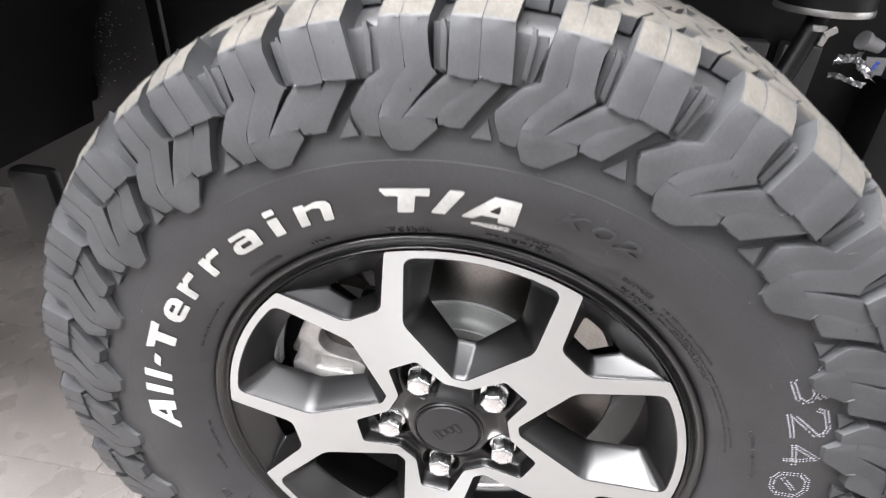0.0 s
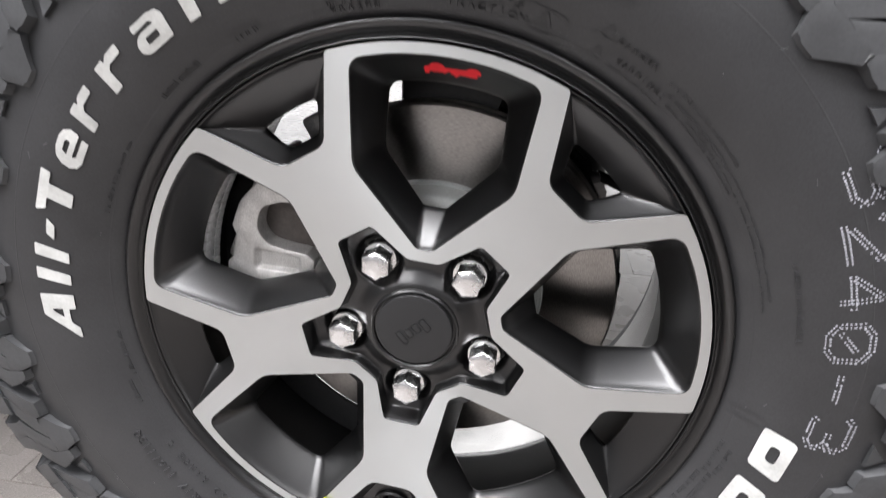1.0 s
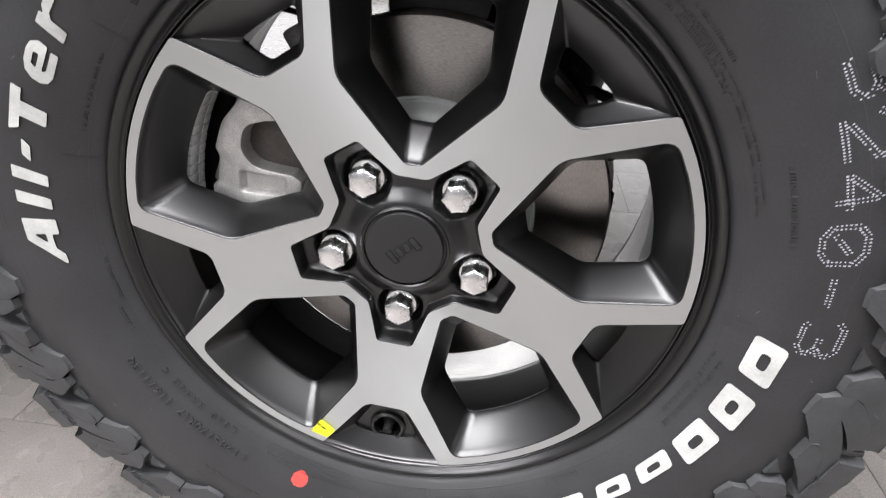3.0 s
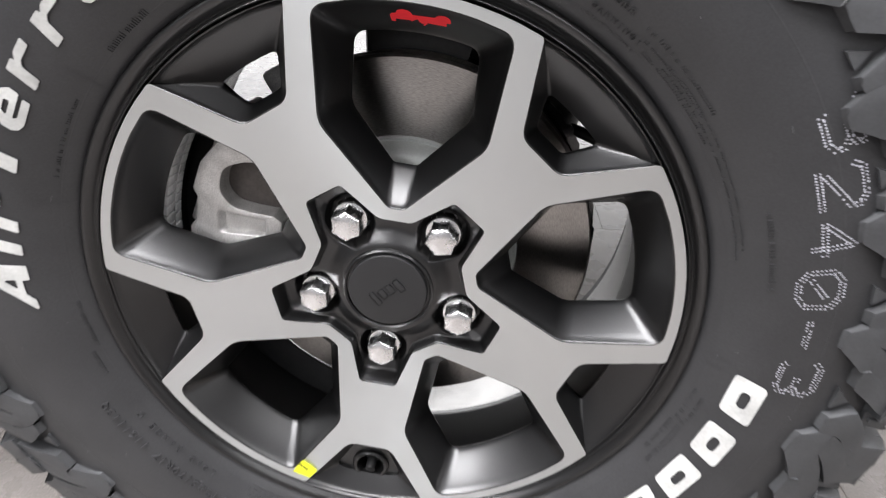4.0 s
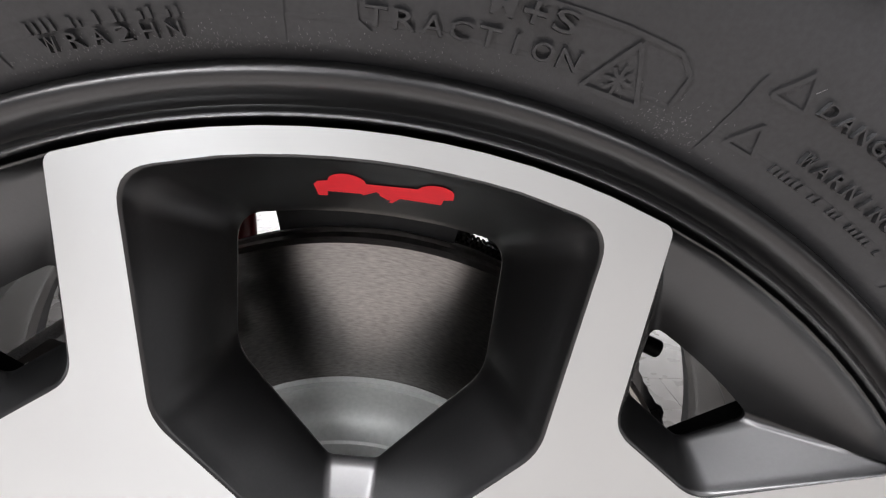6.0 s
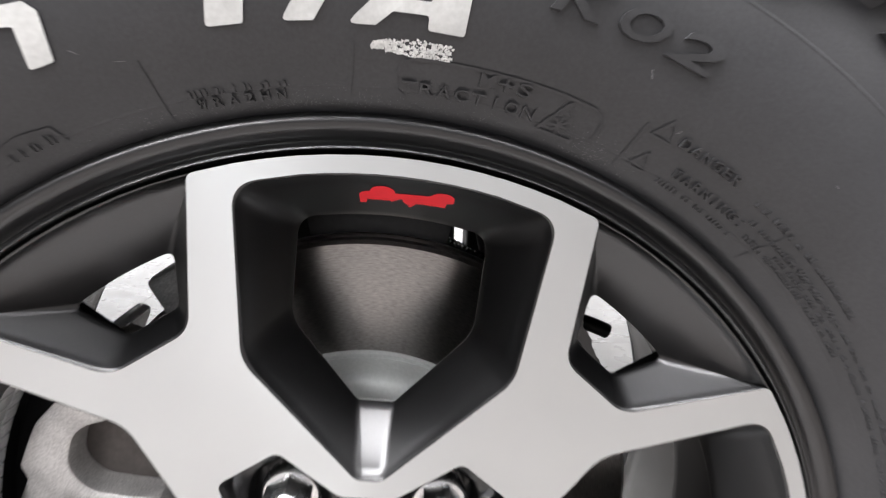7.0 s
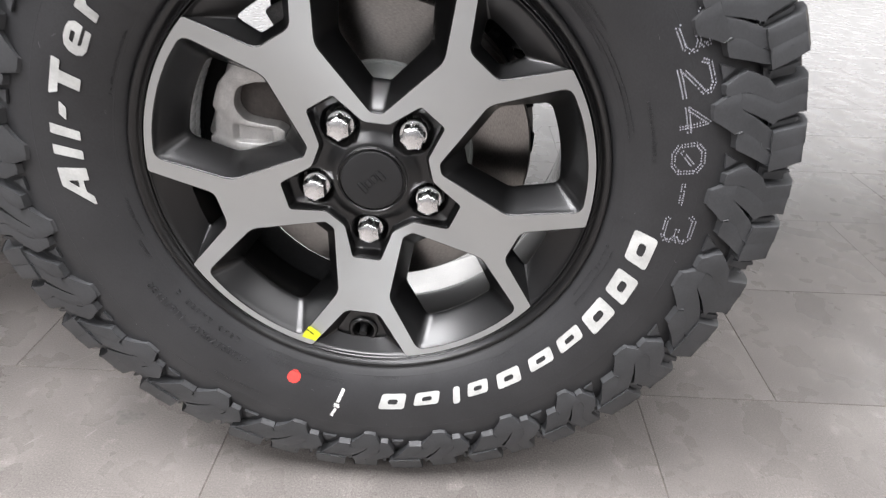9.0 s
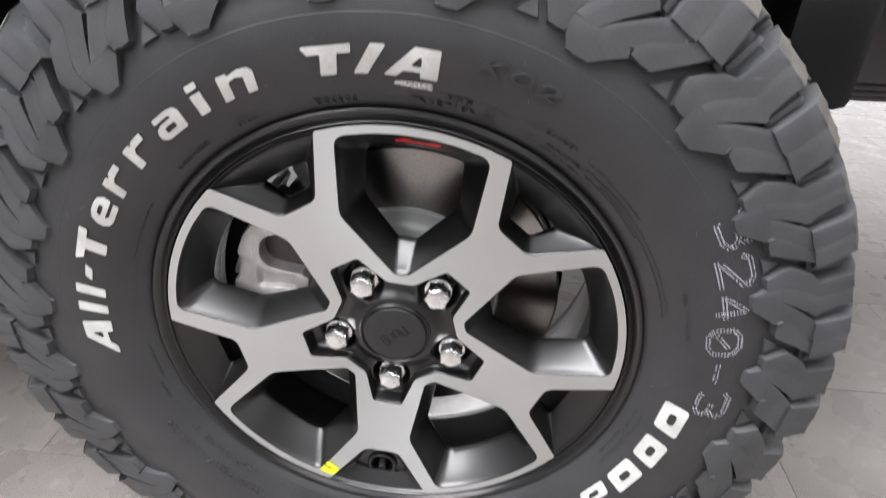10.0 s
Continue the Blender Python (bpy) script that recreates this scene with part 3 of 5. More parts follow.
# the hooked lug: its outer strip, foot and inner strip
lug_piece("shoulder_lug", [0.3255, 0.331, 0.338, 0.344, 0.353, 0.361, 0.367, 0.380] + OVER, [(0.3255, 2.1), (0.338, 1.15), (0.344, 1.0), (0.361, 3.3), (0.367, 4.9), (0.392, 5.0), (0.46, 6.0)], shift(S1, -GAP), 2)
lug_piece("shoulder_lug", [0.3150, 0.320, 0.3255, 0.330, 0.3365], [(0.3150, 4.9), (0.3265, 3.95), (0.3365, 4.0)], [(0.3150, 7.6), (0.3300, 10.5), (0.3365, 10.4)], 3)
lug_piece("shoulder_lug", [0.3365, 0.347, 0.357, 0.364, 0.368, 0.380] + OVER, shift(S1, 0), [(0.3365, 6.5), (0.364, 10.3), (0.368, 9.8), (0.389, 9.4), (0.402, 9.7), (0.46, 11.0)], 2)
# the low plate with its sipe
lug_piece("shoulder_lug", [0.3365, 0.347, 0.3575, 0.3635], [(0.3365, 6.75), (0.3635, 11.4)], [(0.3365, 10.3), (0.342, 10.35), (0.359, 14.2), (0.3635, 14.6)], 3)
lug_piece("shoulder_lug", [0.332, 0.3385, 0.347, 0.3575, 0.3635], [(0.332, 10.7), (0.342, 10.5), (0.359, 14.35), (0.3635, 14.75)], [(0.332, 13.3), (0.3385, 14.1), (0.3635, 17.1)], 2)
# ribs deep in the grooves
lug_piece("groove_rib", [0.366, 0.375, 0.392, 0.400], [(0.366, 10.0), (0.402, 9.9)], [(0.366, 11.7), (0.402, 11.7)], 2, -0.0085)
lug_piece("groove_rib", [0.367, 0.375, 0.392, 0.401], [(0.367, 10.65), (0.402, 10.65)], [(0.367, 11.1), (0.402, 11.1)], 1, -0.0055)
lug_piece("groove_rib", [0.362, 0.375, 0.392, 0.398], [(0.362, 17.4), (0.402, 17.2)], [(0.362, 19.6), (0.402, 20.5)], 2, -0.0090)
lug_piece("groove_rib", [0.366, 0.375, 0.392, 0.401], [(0.366, 18.6), (0.402, 18.8)], [(0.366, 19.05), (0.402, 19.25)], 1, -0.0060)
# the tall block over the plate
lug_piece("shoulder_block", [0.3635, 0.375] + OVER, [(0.3635, 11.6), (0.402, 11.7), (0.46, 12.9)], [(0.3635, 14.45), (0.402, 14.2), (0.46, 15.2)], 2, 0.0022)
lug_piece("shoulder_block", [0.3635, 0.375] + OVER, [(0.3635, 14.6), (0.402, 14.35), (0.46, 15.4)], [(0.3635, 17.7), (0.402, 17.1), (0.46, 18.2)], 2, 0.0022)
UP = [0.360, 0.375] + OVER
bm = bmesh.new()
tri = [(-1.25, 0.3245), (1.15, 0.3245), (0.35, 0.3365)]
top = [bm.verts.new(polar(r, -a, side_y(r) - 0.0032)) for a, r in tri]
low = [bm.verts.new(polar(r, -a * 1.15, side_y(r) + 0.001)) for a, r in tri]
bm.faces.new(top)
for i in range(3):
    bm.faces.new((top[i], top[(i + 1) % 3], low[(i + 1) % 3], low[i]))
wedge = part("wear_mark", bm, LUG, tyre)
for base_ob in LUG_PIECES + [wedge]:
    plain = [v.co.copy() for v in base_ob.data.vertices]
    for k in range(23):
        ob = base_ob if k == 0 else new(base_ob.name.split(".")[0], base_ob.data.copy())
        ob.parent = tyre
        wide = STEPS[k] / PITCH
        for v, p in zip(ob.data.vertices, plain):
            q = polar(math.hypot(p.x, p.z), STARTS[k] + math.degrees(math.atan2(p.z, p.x)) * wide, p.y)
            v.co = loaded(q)


# blocks across the tread
def crown(y):
    return lerp_table(LUG_Y[6:] + [TYRE_Y], LUG_R[6:] + [0.4156], min(y, 2 * TYRE_Y - y))


def tread_block(bm, a0, a1, y0, y1, slant, rng):
    """A block with a worn, dusty near edge."""
    angles = (a0, (a0 + a1) / 2 + rng.uniform(-0.4, 0.4), a1)
    edge = rng.uniform(0.0008, 0.0020)
    rows = []
    for y, drop, s in ((y0, None, 0), (y0, 0.0018, 0), (y0 + edge, 0.0, slant * 0.2), (y1, 0.0, slant), (y1, None, slant)):
        rows.append([bm.verts.new(polar(0.3980 if drop is None else crown(y) - drop + rng.uniform(-0.0005, 0.0005), -a - s, y)) for a in angles])
    for k, (p, q) in enumerate(zip(rows, rows[1:])):
        for c in (0, 1):
            f = bm.faces.new((p[c], p[c + 1], q[c + 1], q[c]))
            f.material_index = 1 if k in (1, 2) else 0
    for c in (0, 2):
        bm.faces.new([row[c] for row in rows])


rng = random.Random(4)
bm = bmesh.new()
for k in range(46):
    a = -PHASE + PITCH / 2 * k
    for y0, y1, ph, sl in ((0.0215, 0.0385, 1.2, 1.5), (0.042, 0.062, 3.9, -1.4), (0.066, 0.086, 0.5, 1.6), (0.089, 0.104, 2.6, 1.2), (0.109, 0.128, 4.0, -1.8), (0.132, 0.148, 1.5, -1.4), (0.151, 0.171, 3.3, 1.6)):
        w = 6.6 + rng.uniform(-0.5, 0.5)
        tread_block(bm, a + ph, a + ph + w * 0.47, y0, y1, sl, rng)
        tread_block(bm, a + ph + w * 0.52, a + ph + w, y0, y1, sl, rng)
for k in range(23):
    d = -PHASE + PITCH * k
    strip(bm, UP, [(0.36, d + 4.9), (0.46, d + 6.0)], [(0.36, d + 10.0), (0.46, d + 11.2)], 2, mirror=True, soften=0.0)
    strip(bm, UP, [(0.36, d + 11.7), (0.46, d + 12.9)], [(0.36, d + 17.6), (0.46, d + 18.6)], 2, mirror=True, soften=0.0)
for v in bm.verts:
    v.co = loaded(v.co)
tagged(part("centre_tread", bm, [LUG, DUST], tyre, "dusty beige tread blocks"), kind="stuff")


# lettering on the sidewall
def bent(me, ang, r0, width, height, lift, depth=0.0018, lean=0.0):
    """Takes a flat mesh to the sidewall: centred on the angle, its foot at the radius r0."""
    xs = [v.co.x for v in me.vertices]
    ys = [v.co.y for v in me.vertices]
    x0, x1, y0, y1 = min(xs), max(xs), min(ys), max(ys)
    for v in me.vertices:
        fy = (v.co.y - y0) / max(y1 - y0, 1e-9)
        fx = (v.co.x - x0) / max(x1 - x0, 1e-9) - 0.5
        r = r0 + fy * height
        a = ang - math.degrees((fx * width + (fy - 0.5) * lean) / (r0 + height / 2))
        y = side_y(r) - lift if v.co.z > 0 else side_y(r) + depth
        v.co = polar(r, a, y)
    me.update()


def sidewall_text(name, chars, material, lift, weight=0.02, lean=0.0, label=""):
    """chars: (character, angle, foot radius, width, height)."""
    for ch, ang, r0, w, h in chars:
        bm = bmesh.new()
        me = text_mesh(ch, weight)
        bent(me, ang, r0, w, h, lift, lean=lean)
        bm.from_mesh(me)
        bpy.data.meshes.remove(me)
        part(name, bm, material, tyre, label, 30)


def block_shape(outlines, w, h, radius=0.0012):
    """A flat raised shape from outlines in a unit box; an outline that starts with None is a hole in the one before it."""
    flat = bmesh.new()
    groups = []
    for o in outlines:
        if o[0] is None:
            groups[-1].append(o[1:])
        else:
            groups.append([o])
    for g in groups:
        lps = []
        for o in g:
            pts = fillet([(x * w, y * h, radius) for x, y in o], 4)
            lps.append([flat.verts.new((p.x, p.y, 0.05)) for p in pts])
        fill_loops(flat, lps)
        for lp in lps:
            lows = [flat.verts.new((v.co.x, v.co.y, -0.05)) for v in lp]
            for i in range(len(lp)):
                flat.faces.new((lp[i], lp[(i + 1) % len(lp)], lows[(i + 1) % len(lp)], lows[i])).material_index = 1
    me = bpy.data.meshes.new("shape")
    flat.to_mesh(me)
    flat.free()
    return me


BOX = [(0, 0), (1, 0), (1, 1), (0, 1)]
GLYPHS = {
    "A": [[(0, 0), (0.24, 0), (0.38, 0.2), (0.68, 0.2), (0.68, 0), (1, 0), (1, 1), (0.56, 1)], [None, (0.49, 0.38), (0.69, 0.38), (0.69, 0.74)]],
    "T": [[(0.25, 0), (0.6, 0), (0.7, 0.7), (0.97, 0.7), (1, 1), (0, 1), (0.1, 0.7), (0.36, 0.7)]],
    "l": [BOX],
    "-": [BOX],
    "/": [[(0, 0), (0.42, 0), (1, 1), (0.58, 1)]],
    "i": [[(0, 0), (1, 0), (1, 0.68), (0, 0.68)], [(0, 0.8), (1, 0.8), (1, 1), (0, 1)]],
    "n": [[(0, 0), (0.29, 0), (0.29, 0.66), (0.5, 0.74), (0.71, 0.66), (0.71, 0), (1, 0), (1, 0.76), (0.88, 0.95), (0.62, 1), (0.29, 0.88), (0.29, 1), (0, 1)]],
    "r": [[(0, 0), (0.36, 0), (0.36, 0.58), (0.5, 0.7), (1, 0.7), (1, 1), (0.55, 1), (0.36, 0.86), (0.36, 1), (0, 1)]],
    "e": [[(0.1, 0.12), (0.3, 0), (0.95, 0), (0.95, 0.24), (0.4, 0.24), (0.3, 0.38), (1, 0.38), (1, 0.7), (0.85, 0.93), (0.65, 1), (0.35, 1), (0.12, 0.9), (0, 0.65), (0, 0.35)], [None, (0.3, 0.58), (0.7, 0.58), (0.66, 0.76), (0.36, 0.76)]],
    "a": [[(0, 0.2), (0.12, 0.05), (0.3, 0), (1, 0), (1, 0.75), (0.88, 0.93), (0.65, 1), (0.08, 1), (0.08, 0.78), (0.6, 0.78), (0.7, 0.66), (0.25, 0.66), (0.08, 0.58), (0, 0.42)], [None, (0.3, 0.24), (0.7, 0.24), (0.7, 0.46), (0.3, 0.46)]],
}
WORD = [("A", 185.7, 0.2672, 0.040, 0.0245), ("l", 178.3, 0.2672, 0.0095, 0.0240), ("l", 174.2, 0.2672, 0.0095, 0.0240), ("-", 169.9, 0.2770, 0.0125, 0.0055), ("T", 163.6, 0.2670, 0.033, 0.0238), ("e", 155.5, 0.2665, 0.0275, 0.0185), ("r", 148.2, 0.2660, 0.0235, 0.0180), ("r", 140.5, 0.2655, 0.0235, 0.0180), ("a", 132.5, 0.2645, 0.0275, 0.0182), ("i", 125.5, 0.2642, 0.0098, 0.0236), ("n", 118.3, 0.2642, 0.0295, 0.0188), ("T", 103.2, 0.2640, 0.0350, 0.0220), ("/", 97.2, 0.2640, 0.024, 0.0220), ("A", 90.9, 0.2634, 0.0395, 0.0225)]
for ch, ang, r0, w, h in WORD:
    me = block_shape(GLYPHS[ch], w, h)
    bent(me, ang, r0, w, h, 0.0012, lean=0.0 if ch in "/AT" else 0.005)
    bm = bmesh.new()
    bm.from_mesh(me)
    bpy.data.meshes.remove(me)
    part("letter", bm, [WHITE, RUBBER], tyre, "raised white letter", 30)

# the maker's mark: plain white raised shapes
SLOT = [None, (0.30, 0.34), (0.70, 0.34), (0.70, 0.66), (0.30, 0.66)]
for ang, r0, w, h, slotted in ((-3.8, 0.2612, 0.0345, 0.0232, 1), (-13.4, 0.2612, 0.0310, 0.0238, 1), (-22.4, 0.2612, 0.0350, 0.0225, 1), (-31.4, 0.2618, 0.0330, 0.0150, 1), (-40.3, 0.2618, 0.0320, 0.0150, 1), (-49.7, 0.2618, 0.0300, 0.0175, 1), (-58.0, 0.2614, 0.0255, 0.0155, 1), (-63.8, 0.2610, 0.0085, 0.0205, 0), (-71.4, 0.2616, 0.0300, 0.0155, 1), (-80.2, 0.2612, 0.0300, 0.0195, 1)):
    me = block_shape([BOX, SLOT] if slotted else [BOX], w, h, 0.0038)
    bent(me, ang, r0, w, h, 0.0012, lean=0.006)
    bm = bmesh.new()
    bm.from_mesh(me)
    bpy.data.meshes.remove(me)
    part("white_mark", bm, [WHITE, RUBBER], tyre, "plain white raised mark", 30)

# stamped number in dots
STROKES = {
    "3": [((0, 0.85), (0.15, 1), (0.75, 1), (0.95, 0.85), (0.95, 0.65), (0.75, 0.52), (0.4, 0.52)), ((0.75, 0.52), (0.95, 0.36), (0.95, 0.15), (0.75, 0), (0.15, 0), (0, 0.15))],
    "2": [((0, 0.8), (0.15, 1), (0.75, 1), (0.95, 0.85), (0.95, 0.65), (0.05, 0.12)), ((0, 0), (1, 0))],
    "4": [((0.7, 0), (0.7, 1), (0, 0.32)), ((0, 0.32), (1, 0.32))],
    "0": [((0.3, 1), (0.05, 0.8), (0.05, 0.2), (0.3, 0), (0.7, 0), (0.95, 0.2), (0.95, 0.8), (0.7, 1), (0.3, 1)), ((0.25, 0.3), (0.75, 0.7))],
    "-": [((0, 0.5), (1, 0.5))],
}
bm = bmesh.new()
rng = random.Random(2)
for ch, ang, r0, w, h in (("3", 36.2, 0.3010, 0.029, 0.026), ("2", 29.2, 0.2930, 0.028, 0.027), ("4", 22.8, 0.2870, 0.025, 0.026), ("0", 16.0, 0.2810, 0.029, 0.028), ("-", 8.9, 0.2830, 0.023, 0.022), ("3", 2.0, 0.2840, 0.028, 0.027)):
    r0, h = r0 + 0.075 * h, 0.85 * h
    for line in STROKES[ch]:
        for (xa, ya), (xb, yb) in zip(line, line[1:]):
            a, b = Vector((xa * w, ya * h)), Vector((xb * w, yb * h))
            d = b - a
            k = max(2, round(d.length / 0.0022))
            nrm = Vector((-d.y, d.x)).normalized() * 0.0013
            for i in range(k):
                for s in (-1, 1):
                    p = a + d * (i / k) + nrm * s
                    r, an = r0 + p.y, ang - math.degrees((p.x - w / 2) / (r0 + h / 2))
                    if rng.random() < 0.06:
                        continue
                    e = math.degrees(rng.uniform(0.0005, 0.0007) / r)
                    dr = rng.uniform(0.0006, 0.0009)
                    ring = [(r + dr * math.sin(q * math.pi / 3), an + e * math.cos(q * math.pi / 3)) for q in range(6)]
                    bm.faces.new([bm.verts.new(polar(rr, aa, side_y(rr) - 0.0003)) for rr, aa in ring])
part("stamped_number", bm, INK, tyre, "white dotted number stamped on the sidewall")

# ---------------------------------------------------------------- brake
brake = thing("brake_disc", "worn steel brake disc with grey hat behind the wheel", "brake disc", pose(0, 0, HUB_Z))
bm = bmesh.new()
lathe(bm, [(0.100, 0.096), (0.1640, 0.096), (0.1662, 0.098), (0.1662, 0.105), (0.1645, 0.106), (0.1645, 0.114), (0.1662, 0.115), (0.1662, 0.120), (0.1640, 0.122), (0.100, 0.122)], 128, closed=True)
part("disc", bm, DISC, brake, "worn bare steel friction ring", 30)
bm = bmesh.new()
rings = lathe(bm, [(0.1015, 0.0955), (0.1000, 0.0935), (0.0975, 0.0940), (0.0950, 0.082), (0.092, 0.0775), (0.088, 0.0752), (0.082, 0.0748), (0.081, 0.0738), (0.070, 0.0736), (0.069, 0.0726), (0.02, 0.0726)], 96)
bm.faces.new(rings[-1])
part("hat", bm, HAT, brake, "grey coated disc hat", 30)

caliper = thing("brake_caliper", "grey cast iron brake caliper over the disc", "brake caliper", pose(0, 0, HUB_Z, 0, SPIN, 0))
bm = bmesh.new()
CAL_AXIS = 162
CASTING = fillet(mm([(66, 138, 6), (60, 160, 10), (34, 169, 20), (14, 176, 20), (-9, 175.5, 4), (-15, 170, 2), (-37, 165.5, 2), (-43, 168.5, 2), (-54, 165, 4), (-52, 132, 12), (-36, 100, 8), (-25, 94, 5), (-4, 99, 3), (-1.8, 108, 3), (-6.5, 124, 8), (-10, 141, 16), (-2, 154.5, 15), (19, 158, 16), (31, 143, 12), (44, 116, 4), (60, 118, 6)]), 6)
RECESS = fillet(mm([(-19, 153, 4), (-7.5, 111, 2), (-22.5, 104.5, 2), (-38.5, 146, 5)]), 6)


def inset_loop(pts, d):
    out, n = [], len(pts)
    for i, p in enumerate(pts):
        e = (pts[(i + 1) % n] - pts[i - 1]).normalized()
        out.append(p + Vector((-e.y, e.x)) * d)
    return out


def cal_loop(bm, pts, y):
    return [bm.verts.new(local(CAL_AXIS, p.x, p.y, y)) for p in pts]


def bridge_loops(bm, loops):
    for a, b in zip(loops, loops[1:]):
        for i in range(len(a)):
            bm.faces.new((a[i], a[(i + 1) % len(a)], b[(i + 1) % len(a)], b[i]))


front = inset_loop(CASTING, 0.0016)
bridge_loops(bm, [cal_loop(bm, front, 0.048), cal_loop(bm, inset_loop(CASTING, 0.0005), 0.0486), cal_loop(bm, CASTING, 0.0502), cal_loop(bm, inset_loop(CASTING, -0.0012), 0.071)])
deep = [RECESS] + [[p + (Vector((-0.0215, 0.128)) - p) * k for p in RECESS] for k in (0.07, 0.24)]
loops = [cal_loop(bm, q, y) for q, y in zip(deep, (0.048, 0.0486, 0.0545))]
bridge_loops(bm, loops)
bm.faces.new(loops[-1])
face = [cal_loop(bm, front, 0.048), cal_loop(bm, RECESS, 0.048)]
fill_loops(bm, face)
part("body", bm, CAST, caliper, "rough grey cast caliper body", 40)
bm = bmesh.new()
box(bm, (-0.050, 0.066, 0.1665), (0.050, 0.145, 0.1765), 0.004, pose(0, 0, 0, 0, 90 - CAL_AXIS, 0))
part("bridge", bm, CAST, caliper, "", 40)
bm = bmesh.new()
box(bm, (-0.040, 0.064, 0.098), (0.060, 0.094, 0.164), 0.002, pose(0, 0, 0, 0, 90 - CAL_AXIS, 0))
part("brake_pad", bm, PAD, caliper, "dark brown brake pad backing")
bm = bmesh.new()
box(bm, (-0.024, 0.052, 0.082), (0.010, 0.058, 0.090), 0.002, pose(0, 0, 0, 0, 90 - CAL_AXIS, 0))
part("clip", bm, STEEL, caliper)
bm = bmesh.new()
box(bm, (-0.022, 0.066, 0.148), (0.018, 0.100, 0.1825), 0.004, pose(0, 0, 0, 0, 90 - 124, 0))
part("bracket_end", bm, CAST, caliper, "rough cast end of the caliper bracket", 40)
for u in (0.072, -0.070):
    bm = bmesh.new()
    tube(bm, local(CAL_AXIS, u, 0.128, 0.060), local(CAL_AXIS, u, 0.128, 0.14), 0.010)
    part("slide_pin", bm, DARK, caliper)

def sweep(points, radii, n=14):
    """One closed skin round a path, with its own radius at each point."""
    bm = bmesh.new()
    rings = []
    for i, p in enumerate(points):
        d = points[min(i + 1, len(points) - 1)] - points[max(i - 1, 0)]
        q = d.to_track_quat("Z", "Y")
        rings.append([bm.verts.new(p + q @ Vector((radii[i] * math.cos(2 * math.pi * k / n), radii[i] * math.sin(2 * math.pi * k / n), 0))) for k in range(n)])
    for a, b in zip(rings, rings[1:]):
        for k in range(n):
            bm.faces.new((a[k], a[(k + 1) % n], b[(k + 1) % n], b[k]))
    bm.faces.new(rings[0])
    bm.faces.new(rings[-1])
    return bm


# knuckle, spring leg and axle behind the disc
axle = thing("axle_knuckle", "black steering knuckle and axle tube behind the disc", "axle", pose(0, 0, HUB_Z))
bm = bmesh.new()
tube(bm, (0, 0.123, 0), (0, 0.20, 0), 0.062, 32)
box(bm, (-0.045, 0.15, -0.14), (0.045, 0.21, 0.15), 0.012)
part("knuckle", bm, DARK, axle)
bm = bmesh.new()
tube(bm, (0, 0.20, 0), (0, 0.95, 0.0), 0.042, 24)
part("axle_tube", bm, DARK, axle)
bm = sweep([Vector((0.128 + 0.004 * i / 12, 0.285, -0.03 + 0.024 * i)) for i in range(13)], [0.040 if i % 2 else 0.034 for i in range(13)], 24)
part("spring_leg", bm, DARK, axle, "black spring leg behind the disc")
bm = bmesh.new()
box(bm, (0.085, 0.124, 0.075), (0.125, 0.130, 0.115), 0.004)
part("shield_bracket", bm, DARK, axle)



def plate_sector(r0, r1, a0, a1, y0, y1, n=28):
    """A curved plate between two angles."""
    bm = bmesh.new()
    rows = []
    for i in range(n + 1):
        a = a0 + (a1 - a0) * i / n
        rows.append([bm.verts.new(polar(r, a, y)) for r, y in ((r0, y0), (r1, y0), (r1 + 0.0015, y0 + 0.001), (r1 + 0.0015, y1), (r0, y1))])
    for a, b in zip(rows, rows[1:]):
        for k in range(5):
            bm.faces.new((a[k], a[(k + 1) % 5], b[(k + 1) % 5], b[k]))
    bm.faces.new(rows[0])
    bm.faces.new(rows[-1])
    return bm


# Guessed dust shield, widened on the left to stand in for shade in the barrel.
part("dust_shield", plate_sector(0.1668, 0.1985, -214, -92, 0.0945, 0.0975, 60), SHIELD, axle, "black dust shield plate, added to darken the barrel behind")
part("dust_shield", plate_sector(0.1675, 0.1860, 73, 100, 0.112, 0.115), SHIELD, axle, "black dust shield plate, added to darken the barrel behind")
bm = bmesh.new()
jag, bite = random.Random(12), 0.0
inner, outer = [], []
for i in range(60):
    a = -22 + 70 * i / 59
    if jag.random() < 0.3:
        bite = jag.uniform(-0.0034, 0.0012)
    r = 0.1675 + 0.0085 * smooth(-18, 26, a) + bite + jag.uniform(-0.0004, 0.0004)
    inner.append([bm.verts.new(polar(0.150, a, y)) for y in (0.125, 0.128)])
    outer.append([bm.verts.new(polar(r, a, y)) for y in (0.125, 0.128)])
for i in range(59):
    for k in (0, 1):
        bm.faces.new((inner[i][k], inner[i + 1][k], outer[i + 1][k], outer[i][k]))
    bm.faces.new((outer[i][0], outer[i + 1][0], outer[i + 1][1], outer[i][1]))
part("shield_edge", bm, GLOSS, axle, "torn black foil edge behind the disc")
ring = bmesh.new()
for i in range(24):
    box(ring, (-0.0009, 0.146, 0.1610), (0.0009, 0.158, 0.1648), 0.0, pose(0, 0, 0, 0, 90 - 50 - 1.05 * i, 0))
rows = [[ring.verts.new(polar(r, 49 + 1.05 * i, y)) for r, y in ((0.152, 0.146), (0.1625, 0.146), (0.1625, 0.158), (0.152, 0.158))] for i in range(27)]
bridge_loops(ring, rows)
part("toothed_ring", ring, GLOSS, axle, "gloss black toothed sensor ring")
part("edge_bracket", plate_sector(0.150, 0.1725, 16, 23, 0.124, 0.132, 6), DARK, axle)


